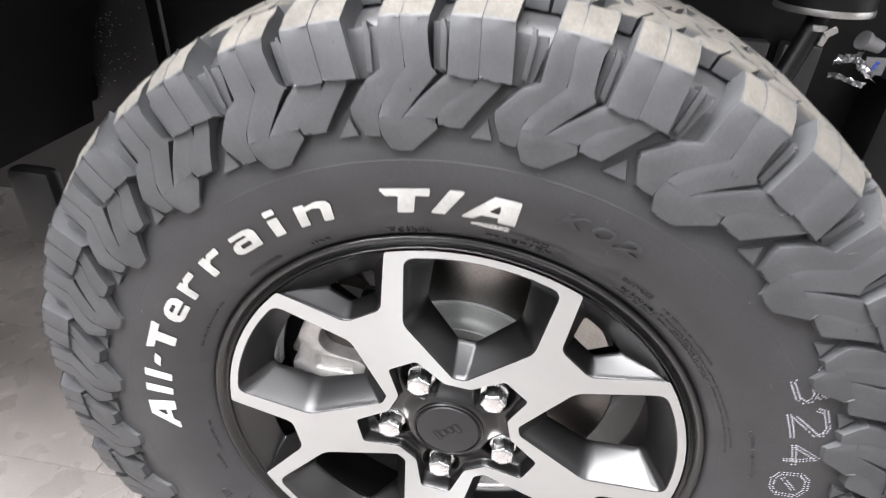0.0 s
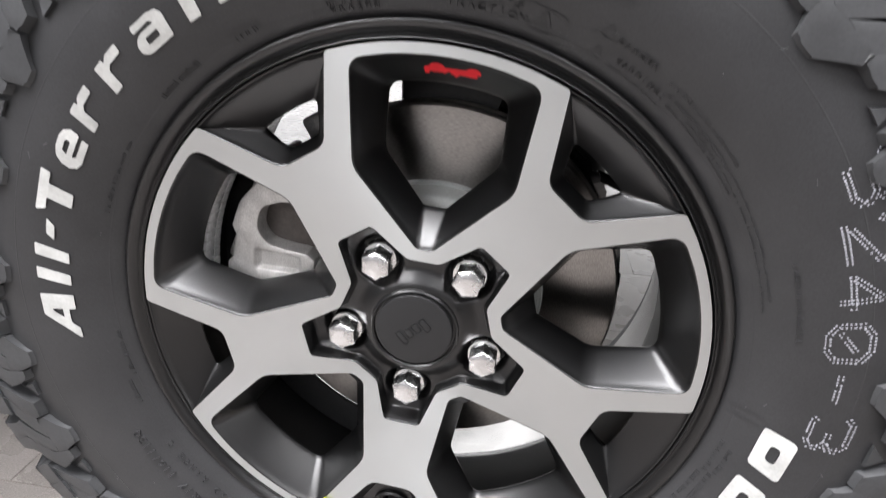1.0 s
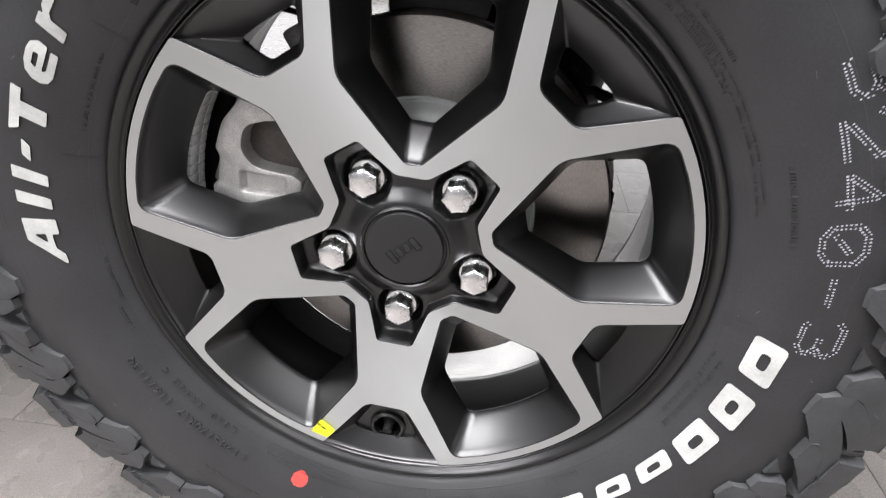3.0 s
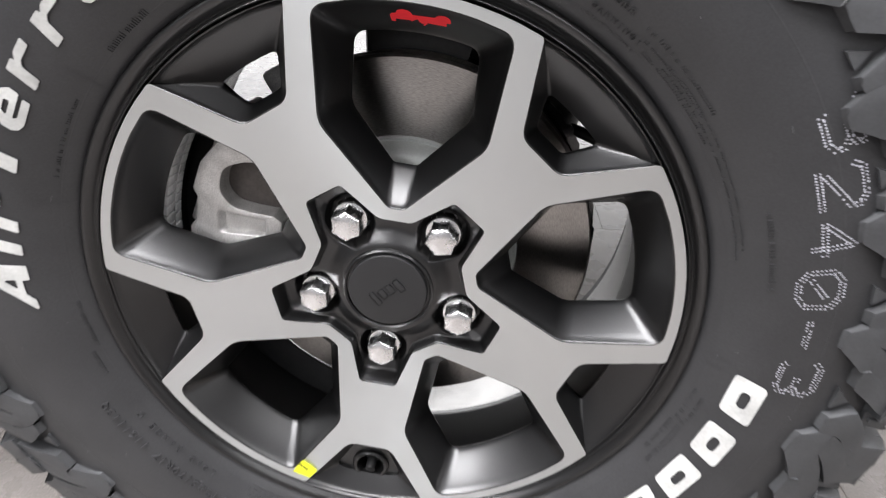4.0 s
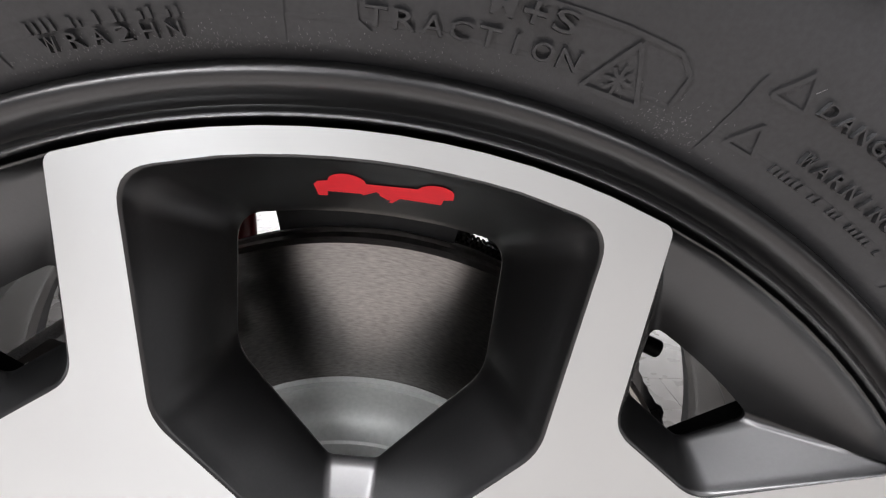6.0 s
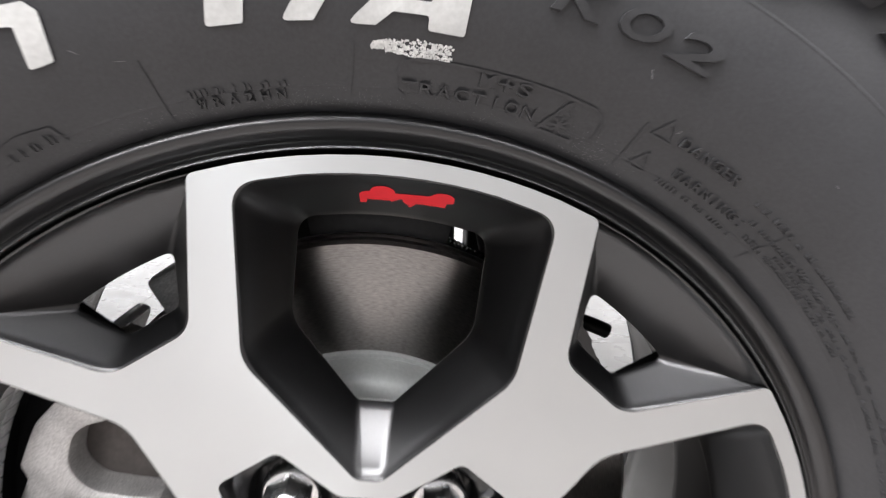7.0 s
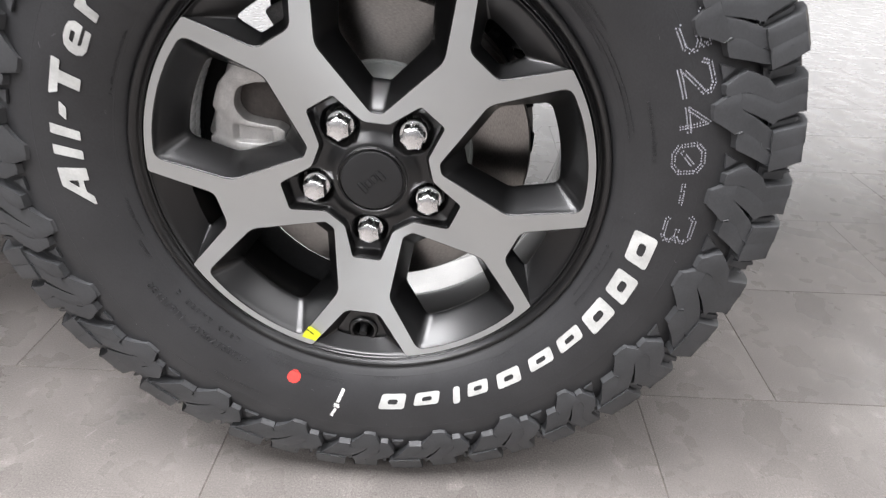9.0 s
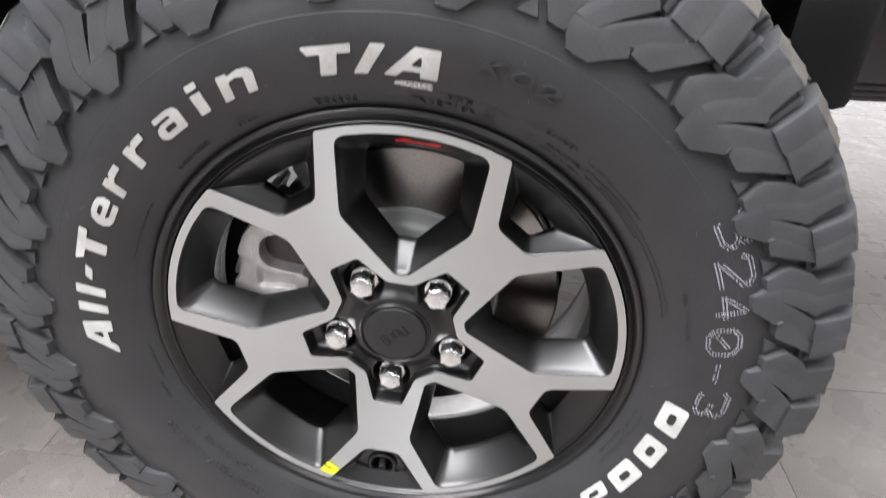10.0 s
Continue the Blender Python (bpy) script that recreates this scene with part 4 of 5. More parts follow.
bm = sweep([polar(0.172 + 0.0012 * i, 36 - 0.5 * i, 0.150) for i in range(16)], [0.0052] * 16)
part("brake_hose", bm, DARK, axle, "black rubber brake hose")

bm = sweep([polar(0.221 - 0.0024 * i, 136.5 - 0.5 * i, 0.206 - 0.001 * i) for i in range(14)], [0.0030] * 14, 10)
part("sensor_cable", bm, DARK, axle, "thin black sensor cable")

# ---------------------------------------------------------------- marks on the wheel and tyre
bm = bmesh.new()
m = [local(VALVE_AXIS, u, v, face_y(math.hypot(u, v)) - 0.0006) for u, v in ((0.0690, 0.2040), (0.0590, 0.1850), (0.0448, 0.1955), (0.0560, 0.2130))]
c = sum(m, Vector()) / 4
flatp = fillet([(p.x, p.z, 0.0025) for p in m], 4)
top = [bm.verts.new((p.x, c.y, p.y)) for p in flatp]
low = [bm.verts.new((p.x, c.y + 0.0005, p.y)) for p in flatp]
bm.faces.new(top)
for i in range(len(top)):
    bm.faces.new((top[i], top[(i + 1) % len(top)], low[(i + 1) % len(top)], low[i]))
sticker = part("sticker", bm, YELLOW, wheel, "small yellow inspection sticker on a spoke")
bm = bmesh.new()
along = (m[2] - m[1]).normalized()
for i in range(8):
    if i != 3:
        at = m[1] * 0.70 + m[3] * 0.30 + along * (0.0012 * (i - 3.5))
        box(bm, (-0.0004, -0.0001, -0.0007), (0.0004, 0.0003, 0.0007), 0, pose(at.x, c.y - 0.0004, at.z, 0, math.degrees(math.atan2(-along.z, along.x)), 0))
part("sticker_print", bm, DARK, sticker)

bm = bmesh.new()
rng = random.Random(7)
for r_c, a_c, rad in ((0.2600, -106.2, 0.0078),):
    ring = []
    for i in range(40):
        a = 2 * math.pi * i / 40
        q = rad * (1 + rng.uniform(-0.09, 0.06))
        r, an = r_c + q * math.sin(a), a_c + math.degrees(q * math.cos(a) / r_c)
        ring.append(bm.verts.new(polar(r, an, side_y(r) - 0.0005)))
    ctr = bm.verts.new(polar(r_c, a_c, side_y(r_c) - 0.0006))
    for i in range(40):
        bm.faces.new((ctr, ring[i], ring[(i + 1) % 40]))
part("red_dot", bm, RED, tyre, "red balance dot painted on the sidewall")


def stroke(bm, pts, width, rng, lift=0.0005, ragged=0.25):
    """A painted stroke along (radius, angle) points."""
    left, right = [], []
    fine = []
    for (r0, a0), (r1, a1) in zip(pts, pts[1:]):
        for i in range(8):
            t = i / 8
            fine.append((r0 + (r1 - r0) * t, a0 + (a1 - a0) * t))
    fine.append(pts[-1])
    for i, (r, a) in enumerate(fine):
        r1, a1 = fine[min(i + 1, len(fine) - 1)]
        r0, a0 = fine[max(i - 1, 0)]
        d = Vector((math.radians(a1 - a0) * r, r1 - r0)).normalized()
        nrm = Vector((-d.y, d.x))
        for side, store in ((1, left), (-1, right)):
            w = width / 2 * (1 + rng.uniform(-ragged, ragged))
            rr, aa = r + nrm.y * w * side, a + math.degrees(nrm.x * w * side / r)
            store.append(bm.verts.new(polar(rr, aa, side_y(rr) - lift)))
    for i in range(len(fine) - 1):
        bm.faces.new((left[i], left[i + 1], right[i + 1], right[i]))


bm = bmesh.new()
stroke(bm, [(0.2600, -93.0), (0.2780, -94.0)], 0.0040, rng, ragged=0.08)
stroke(bm, [(0.2800, -94.0), (0.2850, -94.2)], 0.0060, rng, ragged=0.5)
stroke(bm, [(0.2865, -94.2), (0.2985, -95.0)], 0.0036, rng, ragged=0.15)
part("paint_stroke", bm, CHALK, tyre, "white paint stroke on the sidewall")
bm = bmesh.new()
for i in range(520):
    a = rng.uniform(87.3, 93.4)
    f = (93.4 - a) / 6.1
    mid = 0.2578 - 0.0004 * f
    half = 0.0010 + 0.0016 * min(1.0, f * 2.2)
    r = mid + rng.uniform(-half, half)
    if rng.random() < 0.35 and 0.2 < f < 0.75 and r > mid:
        continue
    stroke(bm, [(r, a), (r + rng.uniform(-0.0004, 0.0004), a + rng.uniform(0.08, 0.24))], rng.uniform(0.0003, 0.0008), rng, 0.0004 + 0.0000006 * i, 0.5)
part("paint_scuff", bm, CHALK, tyre, "scuffed white paint mark on the sidewall")

# moulded writing on the sidewall
def small_line(name, text, a_mid, r0, height, step, lift=0.0016, weight=0.0, wide=0.72, lean=0.0):
    n = len(text)
    chars = []
    for i, ch in enumerate(text):
        if ch == " ":
            continue
        w = height * (0.25 if ch in "I1.:/-" else wide)
        chars.append((ch, a_mid + (n - 1) / 2 * step - i * step, r0, w, height * (0.16 if ch in "-" else 1.0)))
    return sidewall_text(name, chars, RUBBER, lift, weight, lean)


small_line("moulded_writing", "TRACTION", 85.2, 0.2432, 0.0040, 1.48, weight=0.004, wide=1.25)
small_line("moulded_writing", "M+S", 82.6, 0.2498, 0.0044, 1.60, weight=0.004, wide=1.2)
small_line("moulded_writing", "KO2", 74.9, 0.2785, 0.0112, 4.35, lift=0.0016, weight=0.02, wide=1.55, lean=0.005)
small_line("moulded_writing", "DANGER", 64.3, 0.2564, 0.0032, 1.10, weight=0.0, wide=1.1)
small_line("moulded_writing", "WARNING:", 61.8, 0.2470, 0.0030, 1.10, weight=0.0, wide=1.1)
small_line("moulded_writing", "WRA2HN", 104.3, 0.2400, 0.0030, 1.32, weight=0.0, wide=1.1)
small_line("moulded_writing", "LT285/70R17 116/113Q", -133.6, 0.2612, 0.0066, 1.55, weight=0.004, wide=0.85, lift=0.0015)
small_line("moulded_writing", "LOAD RANGE C", -133.4, 0.2478, 0.0044, 1.75, weight=0.004, wide=1.0, lift=0.0014)


def small_bars(a0, a1, r, height, rng, lift=0.0010):
    """Moulded writing too small to read: a row of plain bars."""
    bm = bmesh.new()
    a = a0
    while a > a1:
        w = rng.uniform(0.16, 0.3)
        hgt = height * rng.uniform(0.4, 0.8)
        quad = [(r, a), (r, a - w), (r + hgt, a - w), (r + hgt, a)]
        top = [bm.verts.new(polar(q, b, side_y(q) - lift)) for q, b in quad]
        low = [bm.verts.new(polar(q, b, side_y(q) + 0.0005)) for q, b in quad]
        bm.faces.new(top)
        for i in range(4):
            bm.faces.new((top[i], top[(i + 1) % 4], low[(i + 1) % 4], low[i]))
        a -= w + (0.2 if rng.random() < 0.8 else 0.7)
    tagged(part("moulded_text", bm, RUBBER, tyre), kind="stuff")


for a0, a1, r, hgt in ((108.4, 100.2, 0.2438, 0.0030), (123.7, 119.8, 0.2432, 0.0040), (140, 131, 0.2440, 0.0052), (58.6, 44.0, 0.2560, 0.0030), (66.6, 57.5, 0.2425, 0.0024), (57.5, 44.0, 0.2505, 0.0026), (56.5, 40.0, 0.2455, 0.0022), (53.0, 20.0, 0.2480, 0.0020), (52.0, 22.0, 0.2515, 0.0020), (-13, -24, 0.2480, 0.0046), (-14, -22, 0.2420, 0.0040), (-45, -52, 0.2460, 0.0046), (-78, -86, 0.2440, 0.0050), (-96, -115, 0.2428, 0.0020), (-95, -116, 0.2456, 0.0018), (-94, -116, 0.2483, 0.0018), (-93.5, -115, 0.2510, 0.0018), (-93, -113, 0.2536, 0.0016), (-6, -13, 0.2440, 0.0040), (-7, -13, 0.2500, 0.0040), (-154, -159, 0.2485, 0.0040), (-160, -170, 0.2440, 0.0040), (-112, -124, 0.2940, 0.0050), (165, 150, 0.2460, 0.0030), (28, 16, 0.2660, 0.0050)):
    small_bars(a0, a1, r, hgt, rng)

# moulded warning triangles and the panel round the winter mark
for a_c, r_c, size in ((68.95, 0.2578, 0.0062), (68.9, 0.2452, 0.0056), (77.1, 0.2455, 0.0100)):
    bm = bmesh.new()
    pts = [(r_c - size * 0.45, a_c - math.degrees(size * 0.75 / r_c)), (r_c - size * 0.45, a_c + math.degrees(size * 0.75 / r_c)), (r_c + size * 0.75, a_c)]
    for i in range(3):
        stroke(bm, [pts[i], pts[(i + 1) % 3]], 0.0010, rng, 0.0011, 0.1)
    part("moulded_triangle", bm, RUBBER, tyre)
for pts in ([(0.2560, -92.6), (0.2548, -91.4), (0.2470, -91.6), (0.2430, -93.0)], [(0.2560, -115.6), (0.2530, -117.6), (0.2460, -118.0), (0.2425, -116.6)], [(0.2600, -117.6), (0.2540, -118.4), (0.2450, -118.6)], [(0.2478, 124.2), (0.2492, 122.0), (0.2478, 119.4), (0.2420, 119.0)]):
    bm = bmesh.new()
    stroke(bm, pts, 0.0009, rng, 0.0008, 0.1)
    part("moulded_panel", bm, RUBBER, tyre)
bm = bmesh.new()
stroke(bm, [(0.2415, 90.6), (0.2440, 91.4), (0.2490, 91.5), (0.2532, 91.0), (0.2546, 89.9), (0.2548, 78.0), (0.2543, 75.0), (0.2509, 73.9), (0.2440, 73.8)], 0.0010, rng, 0.0008, 0.1)
part("moulded_panel", bm, RUBBER, tyre)
bm = bmesh.new()
for i in range(4):
    ca, sa = math.cos(radians(45 * i)) * 0.0032, math.sin(radians(45 * i)) * 0.0032
    stroke(bm, [(0.2447 - sa, 77.1 - math.degrees(ca / 0.2447)), (0.2447 + sa, 77.1 + math.degrees(ca / 0.2447))], 0.0007, rng, 0.0010, 0.1)
part("moulded_snowflake", bm, RUBBER, tyre)
bm = bmesh.new()
for i in range(700):
    k = rng.choice((73.6, 72.4, 95.0, 99.0, 86.0, 110.8, 104.0))
    a = k + rng.gauss(0, 1.3 if k < 75 else 3.5)
    r = 0.2372 + abs(rng.gauss(0, 0.0042 if k < 75 else 0.0028))
    stroke(bm, [(r, a), (r + rng.uniform(-0.0005, 0.0005), a + rng.uniform(0.02, 0.07))], rng.uniform(0.00005, 0.00016), rng, 0.0004, 0.5)
tagged(part("chalk_specks", bm, SPECK, tyre, "pale dust specks near the bead"), kind="stuff")
for a in (111.0, 95.2, 71.0, 54.4, 0.0, -119.8, -149.0, 2.0, -40.0, -69.0, -93.0, -111.0, -146.0, 170.0, 146.0):
    bm = bmesh.new()
    stroke(bm, [(0.2385, a + rng.uniform(-0.5, 0.5)), (0.258, a - 0.3)], 0.0011, rng, 0.0006, 0.3)
    part("mould_line", bm, RUBBER, tyre)
for r in (0.2440, 0.3060):
    bm = bmesh.new()
    lathe(bm, [(r - 0.0006, side_y(r - 0.0006)), (r, side_y(r) - 0.0002), (r + 0.0006, side_y(r + 0.0006))], 160)
    part("mould_ring", bm, RUBBER, tyre)

# moulding hairs on the lugs and faint scratches on the sidewall
bm = bmesh.new()
for i in range(90):
    t, a = rng.uniform(0.345, 0.404), rng.uniform(0, 360)
    foot = lug_point(t, a, 0.0)[0]
    way = (Vector((foot.x, 0, foot.z)).normalized() * rng.uniform(0.2, 1.0) + Vector((rng.uniform(-0.5, 0.5), rng.uniform(-1.0, -0.2), rng.uniform(-0.5, 0.5)))).normalized()
    foot -= way * 0.001
    long = rng.uniform(0.003, 0.006)
    bend = Vector((rng.uniform(-1, 1), rng.uniform(-1, 1), rng.uniform(-1, 1))) * 0.0008
    rings = []
    for f, q in ((0.0, 0.00035), (0.55, 0.00028), (1.0, 0.0001)):
        c = foot + way * (long * f) + bend * f
        rings.append([bm.verts.new(c + Vector((q * math.cos(k * 2.094), q * math.sin(k * 2.094) * 0.5, q * math.sin(k * 2.094)))) for k in range(3)])
    for p, q in zip(rings, rings[1:]):
        for k in range(3):
            bm.faces.new((p[k], p[(k + 1) % 3], q[(k + 1) % 3], q[k]))
for v in bm.verts:
    v.co = loaded(v.co)
tagged(part("rubber_hairs", bm, LUG, tyre, "fine rubber moulding hairs"), kind="stuff")
bm = bmesh.new()
for i in range(34):
    r, a = rng.uniform(0.246, 0.310), rng.uniform(0, 360)
    stroke(bm, [(r, a), (r + rng.uniform(-0.003, 0.003), a + rng.uniform(-0.9, 0.9))], rng.uniform(0.00012, 0.0003), rng, 0.0003, 0.6)
for v in bm.verts:
    v.co = loaded(v.co)
tagged(part("sidewall_scratches", bm, SPECK, tyre, "faint pale scratches on the rubber"), kind="stuff")
for ob in tyre.children:
    if ob.name.split(".")[0] in ("stamped_number", "paint_stroke", "paint_scuff", "red_dot", "mould_ring", "mould_line", "letter", "white_mark", "moulded_writing", "moulded_text"):
        for v in ob.data.vertices:
            v.co = loaded(v.co)

# red graphic on the upper window's slope
def arch(u0, u1, v0, rise, n=9):
    """Points of a round bump from u0 to u1."""
    return [(u0 + (u1 - u0) * (1 - math.cos(math.pi * i / n)) / 2, v0 + rise * math.sin(math.pi * i / n)) for i in range(n + 1)]


GRAPHIC = [(-16.5, 202.2), (-15.3, 203.5)] + arch(-12.3, -2.0, 204.2, 3.0) + [(12.0, 204.7)] + arch(12.2, 22.2, 204.1, 2.8) + [(22.3, 202.3), (19.7, 201.8), (19.4, 199.6), (7.1, 199.9), (5.3, 197.6), (4.2, 197.6), (4.9, 198.9), (3.9, 198.7), (1.5, 200.3), (1.8, 200.9), (4.2, 199.7), (5.6, 200.6), (5.8, 201.8), (1.0, 201.7), (-3.0, 199.5), (-3.8, 200.1), (-13.1, 199.8), (-13.3, 198.0), (-16.0, 197.8)]
bm = bmesh.new()


def slope_y(r):
    t = (0.2109 - r) / (0.2109 - 0.191)
    return 0.0026 + (open_y(0.191) - 0.0026) * max(t, 0.0) ** BOW


top = [bm.verts.new(local(90, u / 1000, v / 1000, 0)) for u, v in GRAPHIC]
bm.faces.new(top)
bmesh.ops.triangulate(bm, faces=bm.faces)
bmesh.ops.subdivide_edges(bm, edges=bm.edges, cuts=3, use_grid_fill=True)
for v in bm.verts:
    r = math.hypot(v.co.x, v.co.z)
    v.co.y = slope_y(r) - 0.0005
bm.normal_update()
part("red_graphic", bm, REDGLOSS, wheel, "small red vehicle-shaped graphic on the spoke window")

# ---------------------------------------------------------------- the car round the wheel
car = thing("car_body", "black car body, wheel well and bumper behind the wheel", "car")
bm = bmesh.new()
# arched liner over the wheel
n, rad = 26, 0.56
rows = []
for y in (0.36, 0.10, 0.03):
    rows.append([bm.verts.new((rad * 1.08 * math.cos(radians(171 - 96 * i / n)), y, 0.46 + rad * math.sin(radians(171 - 96 * i / n)))) for i in range(n + 1)])
for a, b in zip(rows, rows[1:]):
    for i in range(n):
        bm.faces.new((a[i], a[i + 1], b[i + 1], b[i]))
bmesh.ops.solidify(bm, geom=list(bm.faces), thickness=0.006)
part("wheel_liner", bm, DARK, car, "dull black plastic wheel well liner")
bm = bmesh.new()
box(bm, (-1.2, 0.40, 0.385), (-0.50, 0.43, 1.15), 0.004)
part("inner_panel", bm, DARK, car)
bm = bmesh.new()
box(bm, (-0.499, 0.43, 0.57), (1.0, 0.46, 1.15), 0.004)
part("inner_panel", bm, DARK, car)
bm = bmesh.new()
box(bm, (-2.6, 0.02, 0.56), (-0.61, 1.6, 1.1), 0.02)
part("sill", bm, DARK, car)
bm = bmesh.new()
box(bm, (-0.545, 0.14, 0.472), (-0.488, 0.165, 0.575), 0.010)
part("mud_bracket", bm, DARK, car)
# Unseen fender: shades the wheel from above, set back to clear lamp reflections.
bm = bmesh.new()
box(bm, (-2.6, 0.10, 1.02), (0.62, 1.7, 1.08), 0.02)
part("fender_top", bm, GLOSS, car)
bm = bmesh.new()
box(bm, (0.50, 0.40, 0.575), (0.80, 1.7, 0.80), 0.03)
part("bumper", bm, GLOSS, car, "gloss black bumper end")
bm = bmesh.new()
for k, (dz, dy) in enumerate(((0.0, 0.0), (-0.012, 0.014), (-0.024, 0.034))):
    box(bm, (0.560 + 0.010 * k, 0.420 + dy, 0.570 + dz), (0.80, 0.70, 0.583 + dz), 0.005)
part("bumper_lip", bm, GLOSS, car, "ribbed gloss black lower lip of the bumper")
bm = bmesh.new()
box(bm, (0.44, 0.36, 0.555), (0.545, 0.46, 0.70), 0.015)
part("splash_guard", bm, DARK, car, "dull black splash guard")
# Dark red cylinder left of the gap in the rail.
bm = bmesh.new()
tube(bm, (-0.124, 0.33, 0.44), (-0.124, 0.33, 0.60), 0.0225, 24)
part("spring_cup", bm, DARKRED, car, "dark red upright cylinder under the chassis")
for x0, x1 in ((-0.185, -0.145), (-0.084, 0.079), (0.093, 0.44)):
    bm = bmesh.new()
    box(bm, (x0, 0.33, 0.50), (x1, 0.40, 0.60), 0.012)
    part("frame_rail", bm, DARK, car, "black chassis rail")
bm = bmesh.new()
tube(bm, (0.325, 0.33, 0.775), (0.325, 0.33, 1.02), 0.046, 40)
part("damper", bm, DARK, car, "black suspension damper")
bm = bmesh.new()
lathe(bm, [(0.0450, -0.003), (0.0475, -0.003), (0.0480, 0.0), (0.0475, 0.003), (0.0450, 0.003)], 40)
bmesh.ops.rotate(bm, verts=bm.verts, matrix=Matrix.Rotation(radians(90), 3, "X"))
bmesh.ops.translate(bm, verts=bm.verts, vec=(0.325, 0.33, 0.778))
part("damper_ring", bm, STEEL, car, "pale ring round the damper")
bm = bmesh.new()
tube(bm, (0.322, 0.32, 0.775), (0.285, 0.30, 0.655), 0.011, 16)
part("damper_rod", bm, DARK, car)
bm = bmesh.new()
box(bm, (0.3120, 0.305, 0.7575), (0.3270, 0.309, 0.7640), 0.0014)
box(bm, (-0.0065, 0.303, -0.004), (0.0065, 0.307, 0.004), 0.0014, pose(0.3305, 0, 0.7585, 0, -35, 0))
box(bm, (-0.0035, 0.304, -0.008), (0.0035, 0.308, 0.008), 0.0012, pose(0.3268, 0, 0.7520, 0, 14, 0))
part("bracket", bm, STEEL, car, "small bare steel bracket with three tabs")
bm = bmesh.new()
tube(bm, (0.366, 0.306, 0.7525), (0.384, 0.310, 0.7465), 0.0078, 20, 0.0062)
tube(bm, (0.3625, 0.305, 0.7538), (0.3665, 0.306, 0.7523), 0.0094, 20)
part("end_cap", bm, PALE, car, "pale grey plastic end cap")


def crumpled(corners, seed, depth=0.004, n=9):
    """A thin creased strip of foil between two edges."""
    rnd = random.Random(seed)
    sheet = bmesh.new()
    a, b, c, d = (Vector((x, 0.308, z)) for x, z in corners)
    rows = []
    for i in range(n + 1):
        p, q = a.lerp(b, i / n), d.lerp(c, i / n)
        rows.append([sheet.verts.new(p.lerp(q, j / 4) + Vector((rnd.uniform(-1, 1) * 0.0012, (i % 2 * 2 - 1) * depth * rnd.uniform(0.2, 0.7), rnd.uniform(-1, 1) * 0.0012))) for j in range(5)])
    for p, q in zip(rows, rows[1:]):
        for j in range(4):
            sheet.faces.new((p[j], p[j + 1], q[j + 1], q[j]))
    bmesh.ops.triangulate(sheet, faces=sheet.faces)
    bmesh.ops.solidify(sheet, geom=list(sheet.faces), thickness=0.0006)
    return sheet


for seed, corners in ((3, ((0.347, 0.735), (0.372, 0.742), (0.371, 0.731), (0.345, 0.726))), (5, ((0.368, 0.737), (0.390, 0.718), (0.384, 0.714), (0.365, 0.731))), (8, ((0.344, 0.719), (0.386, 0.710), (0.384, 0.705), (0.345, 0.714)))):
    part("foil_sleeve", crumpled(corners, seed), FOIL, car, "crumpled silver foil sleeve", 5)
bm = bmesh.new()
box(bm, (0.3775, 0.312, 0.7180), (0.3985, 0.315, 0.7360), 0.0012)
tag_plate = part("tag_plate", bm, PALE, car, "pale grey tag with a blue print")
bm = bmesh.new()
for k in range(3):
    box(bm, (0.3850 + 0.0012 * k, 0.3108, 0.7235 + 0.0032 * k), (0.3895 + 0.0010 * k, 0.3118, 0.7258 + 0.0032 * k), 0.0003)
part("tag_print", bm, BLUE, tag_plate)
for x0, x1, z0, z1 in ((0.235, 0.312, 0.62, 0.724), (0.328, 0.372, 0.62, 0.724)):
    bm = bmesh.new()
    box(bm, (x0, 0.405, z0), (x1, 0.428, z1), 0.003)
    part("grey_plate", bm, GREYP, car, "dull grey inner plate")

# pale dust on the wheel well
bm = bmesh.new()
for i in range(170):
    x, z = rng.uniform(-0.66, -0.50), rng.gauss(0.64, 0.07)
    if i % 3 == 0:
        x, z = rng.gauss(-0.575, 0.012), rng.gauss(0.69, 0.03)
    q = rng.uniform(0.0004, 0.0013)
    ring = [bm.verts.new((x + q * rng.uniform(0.6, 1.2) * math.cos(k * math.pi / 3), 0.3992, z + q * rng.uniform(0.6, 1.2) * math.sin(k * math.pi / 3))) for k in range(6)]
    tip = bm.verts.new((x, 0.3992 - q * 0.4, z))
    for k in range(6):
        bm.faces.new((ring[k], ring[(k + 1) % 6], tip))
tagged(part("dust_specks", bm, SPECK, car, "pale dust specks in the wheel well"), kind="stuff")

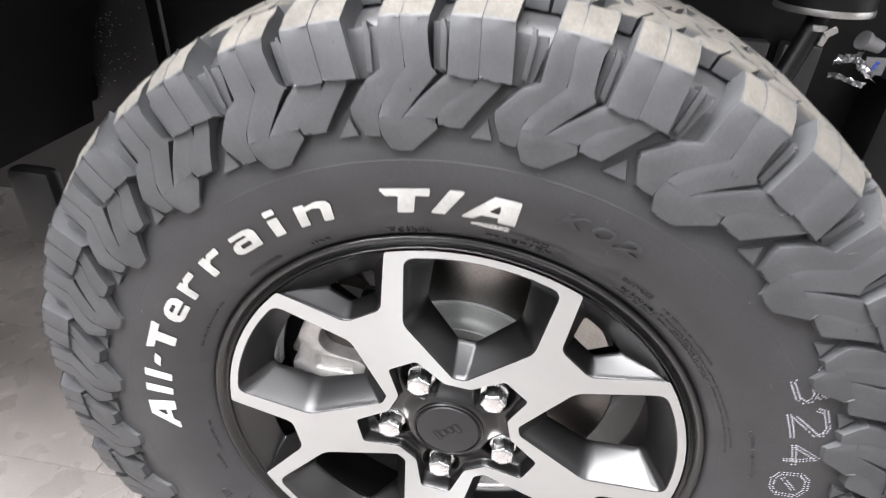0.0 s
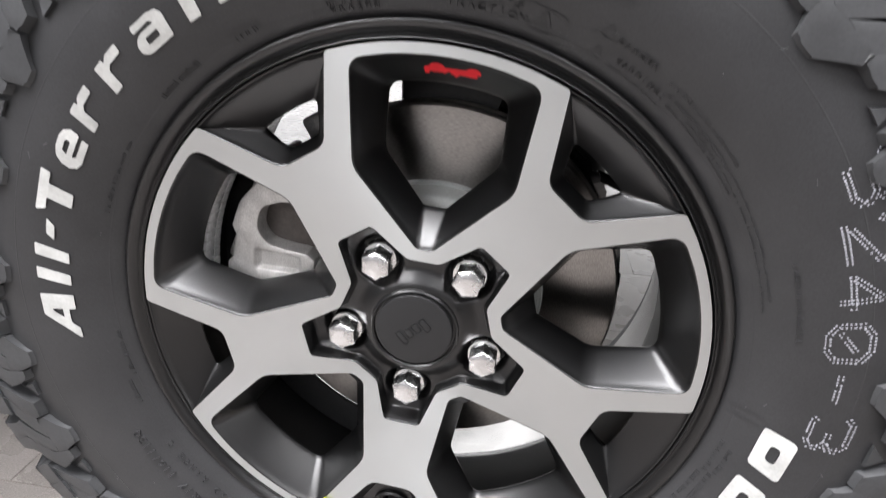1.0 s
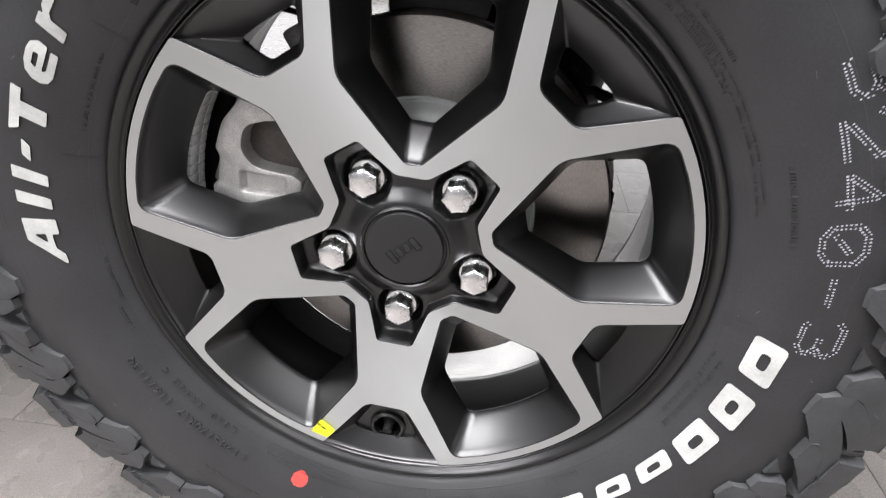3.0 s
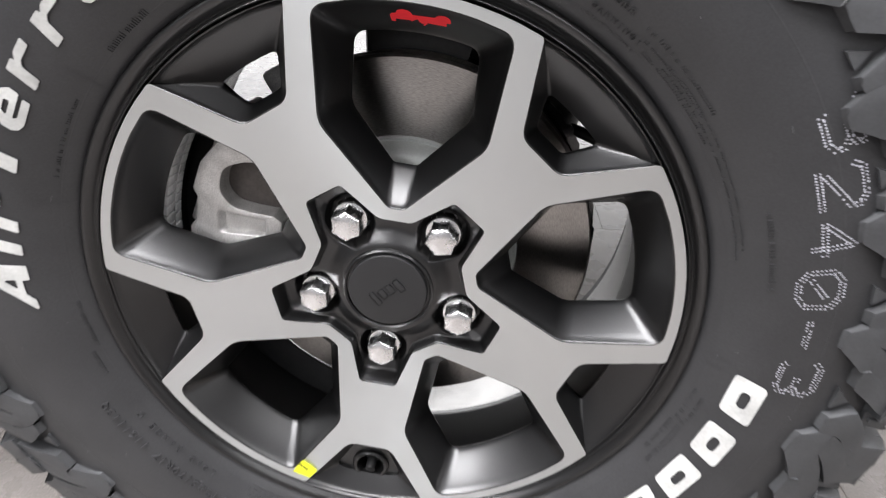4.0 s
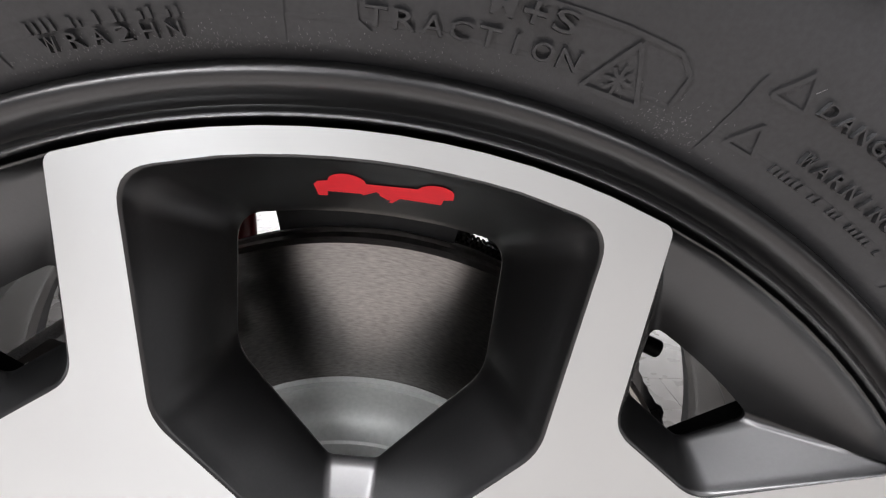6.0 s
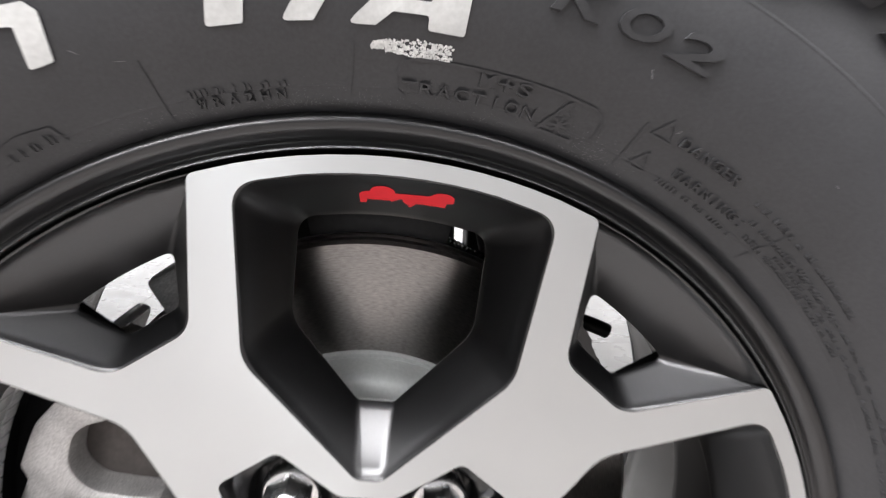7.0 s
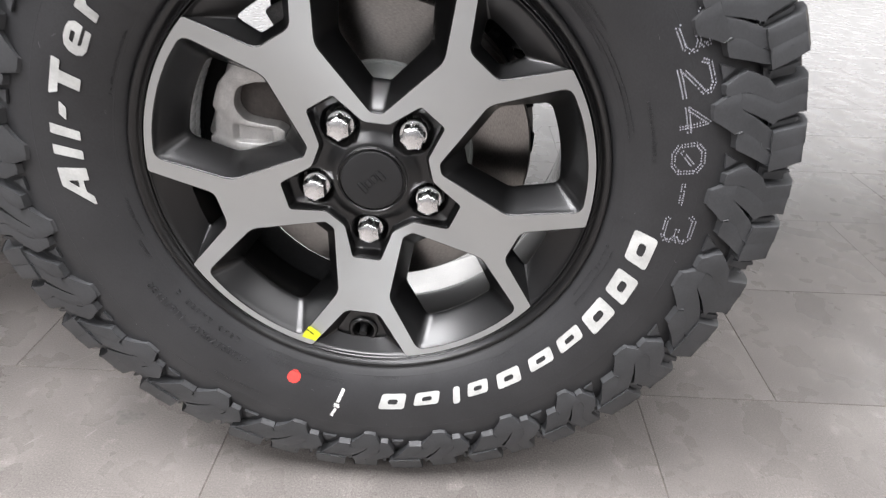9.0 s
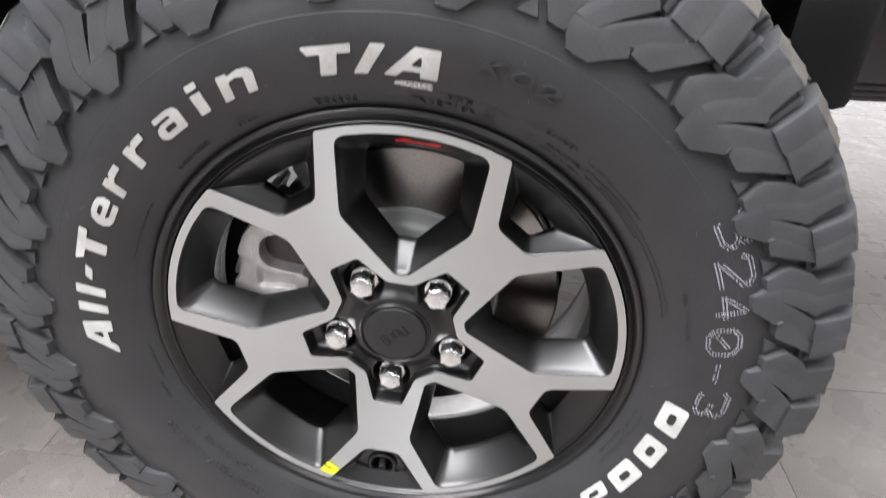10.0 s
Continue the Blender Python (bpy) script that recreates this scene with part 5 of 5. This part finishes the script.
# ---------------------------------------------------------------- added room fittings, all unseen
# Housings and hangers added round the unseen ceiling lamps.
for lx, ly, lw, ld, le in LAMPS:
    light = thing("ceiling_light", "added white housing over an unseen ceiling lamp", "ceiling light", pose(lx, ly, 2.81), group="ceiling lights")
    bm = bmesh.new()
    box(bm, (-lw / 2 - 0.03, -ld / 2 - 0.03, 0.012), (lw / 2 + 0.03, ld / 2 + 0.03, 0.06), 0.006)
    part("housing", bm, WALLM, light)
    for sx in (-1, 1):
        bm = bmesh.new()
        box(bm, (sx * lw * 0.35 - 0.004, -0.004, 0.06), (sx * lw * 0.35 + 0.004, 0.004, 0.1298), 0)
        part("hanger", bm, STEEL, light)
# Added window frames with opaque white backing; the lamps in front give the daylight.
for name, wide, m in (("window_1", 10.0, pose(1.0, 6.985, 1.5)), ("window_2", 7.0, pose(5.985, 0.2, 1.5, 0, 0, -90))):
    frame_ob = tagged(new(name), "added unseen window frame behind a daylight lamp", "window", kind="structure")
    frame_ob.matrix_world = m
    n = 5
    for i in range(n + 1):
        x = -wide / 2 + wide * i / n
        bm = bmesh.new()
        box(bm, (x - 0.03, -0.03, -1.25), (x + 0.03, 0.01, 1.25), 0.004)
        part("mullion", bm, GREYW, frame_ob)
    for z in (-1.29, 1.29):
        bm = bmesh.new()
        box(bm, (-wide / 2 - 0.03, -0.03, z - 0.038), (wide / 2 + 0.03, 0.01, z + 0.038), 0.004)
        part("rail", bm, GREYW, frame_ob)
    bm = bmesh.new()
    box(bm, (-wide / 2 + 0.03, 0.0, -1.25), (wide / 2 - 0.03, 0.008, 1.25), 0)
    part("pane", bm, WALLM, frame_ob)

# ---------------------------------------------------------------- floor tiles
TW, TD, JOINT = 0.60, 0.304, 0.0017


def tile_mesh(joint):
    bm = bmesh.new()
    box(bm, (joint / 2, joint / 2, -0.008), (TW - joint / 2, TD - joint / 2, 0.0), min(0.0007, joint / 2))
    return bm


cut = {}
far_verts, far_faces = [], []
for row in range(-19, 23):
    off = 0.374 if row % 2 else 0.590
    for col in range(-12, 10):
        x, y = off + TW * col, 0.153 + TD * row
        if -9 <= row <= 12 and -6 <= col <= 6:
            joint = JOINT if row < 1 else 0.0006
            if joint not in cut:
                cut[joint] = part("tile", tile_mesh(joint), TILE, floor, angle=3)
                ob = cut[joint]
            else:
                ob = new("tile", cut[joint].data)
                ob.parent = floor
            ob.matrix_local = pose(x, y, 0)
        elif -5.9 < x < 5.3 and -5.45 < y < 6.65:
            k = len(far_verts)
            for z in (0.0, -0.008):
                far_verts += [(x + JOINT / 2, y + JOINT / 2, z), (x + TW - JOINT / 2, y + JOINT / 2, z), (x + TW - JOINT / 2, y + TD - JOINT / 2, z), (x + JOINT / 2, y + TD - JOINT / 2, z)]
            far_faces.append((k, k + 1, k + 2, k + 3))
            for a, b in ((0, 1), (1, 2), (2, 3), (3, 0)):
                far_faces.append((k + a, k + 4 + a, k + 4 + b, k + b))
me = bpy.data.meshes.new("tile_field")
me.from_pydata(far_verts, [], far_faces)
me.materials.append(TILE)
ob = new("tile_field", me)
ob.parent = floor
tagged(ob, "grey porcelain tiles further off", kind="stuff")

# marks on the tiles
bm = bmesh.new()
ring = []
for i in range(28):
    a = 2 * math.pi * i / 28
    q = 1 + 0.28 * math.sin(3 * a + 0.6) + rng.uniform(-0.12, 0.12)
    ring.append(bm.verts.new((-0.379 + 0.020 * q * math.cos(a), 0.060 + 0.013 * q * math.sin(a), 0.0004)))
bm.faces.new(ring)
part("floor_smear", bm, SMEAR, floor, "dark scuff on a tile")
bm = bmesh.new()
for (x0, y0), (x1, y1), w in (((-0.582, 0.102), (-0.495, 0.198), 0.0016), ((-0.421, 0.020), (-0.412, 0.036), 0.0030), ((-0.497, 0.000), (-0.480, 0.022), 0.0026), ((-0.470, 0.056), (-0.458, 0.068), 0.0026)):
    d = Vector((x1 - x0, y1 - y0, 0))
    side = Vector((-d.y, d.x, 0)).normalized()
    left, right = [], []
    for i in range(9):
        c = Vector((x0, y0, 0.0004)) + d * (i / 8)
        q = w * (0.25 + math.sin(math.pi * (i + 0.3) / 8.6)) * rng.uniform(0.5, 1.1) / 2
        left.append(bm.verts.new(c + side * q))
        right.append(bm.verts.new(c - side * q))
    for i in range(8):
        bm.faces.new((left[i], left[i + 1], right[i + 1], right[i]))
tagged(part("floor_scratches", bm, SCUFF, floor, "pale scratches on the tiles"), kind="stuff")
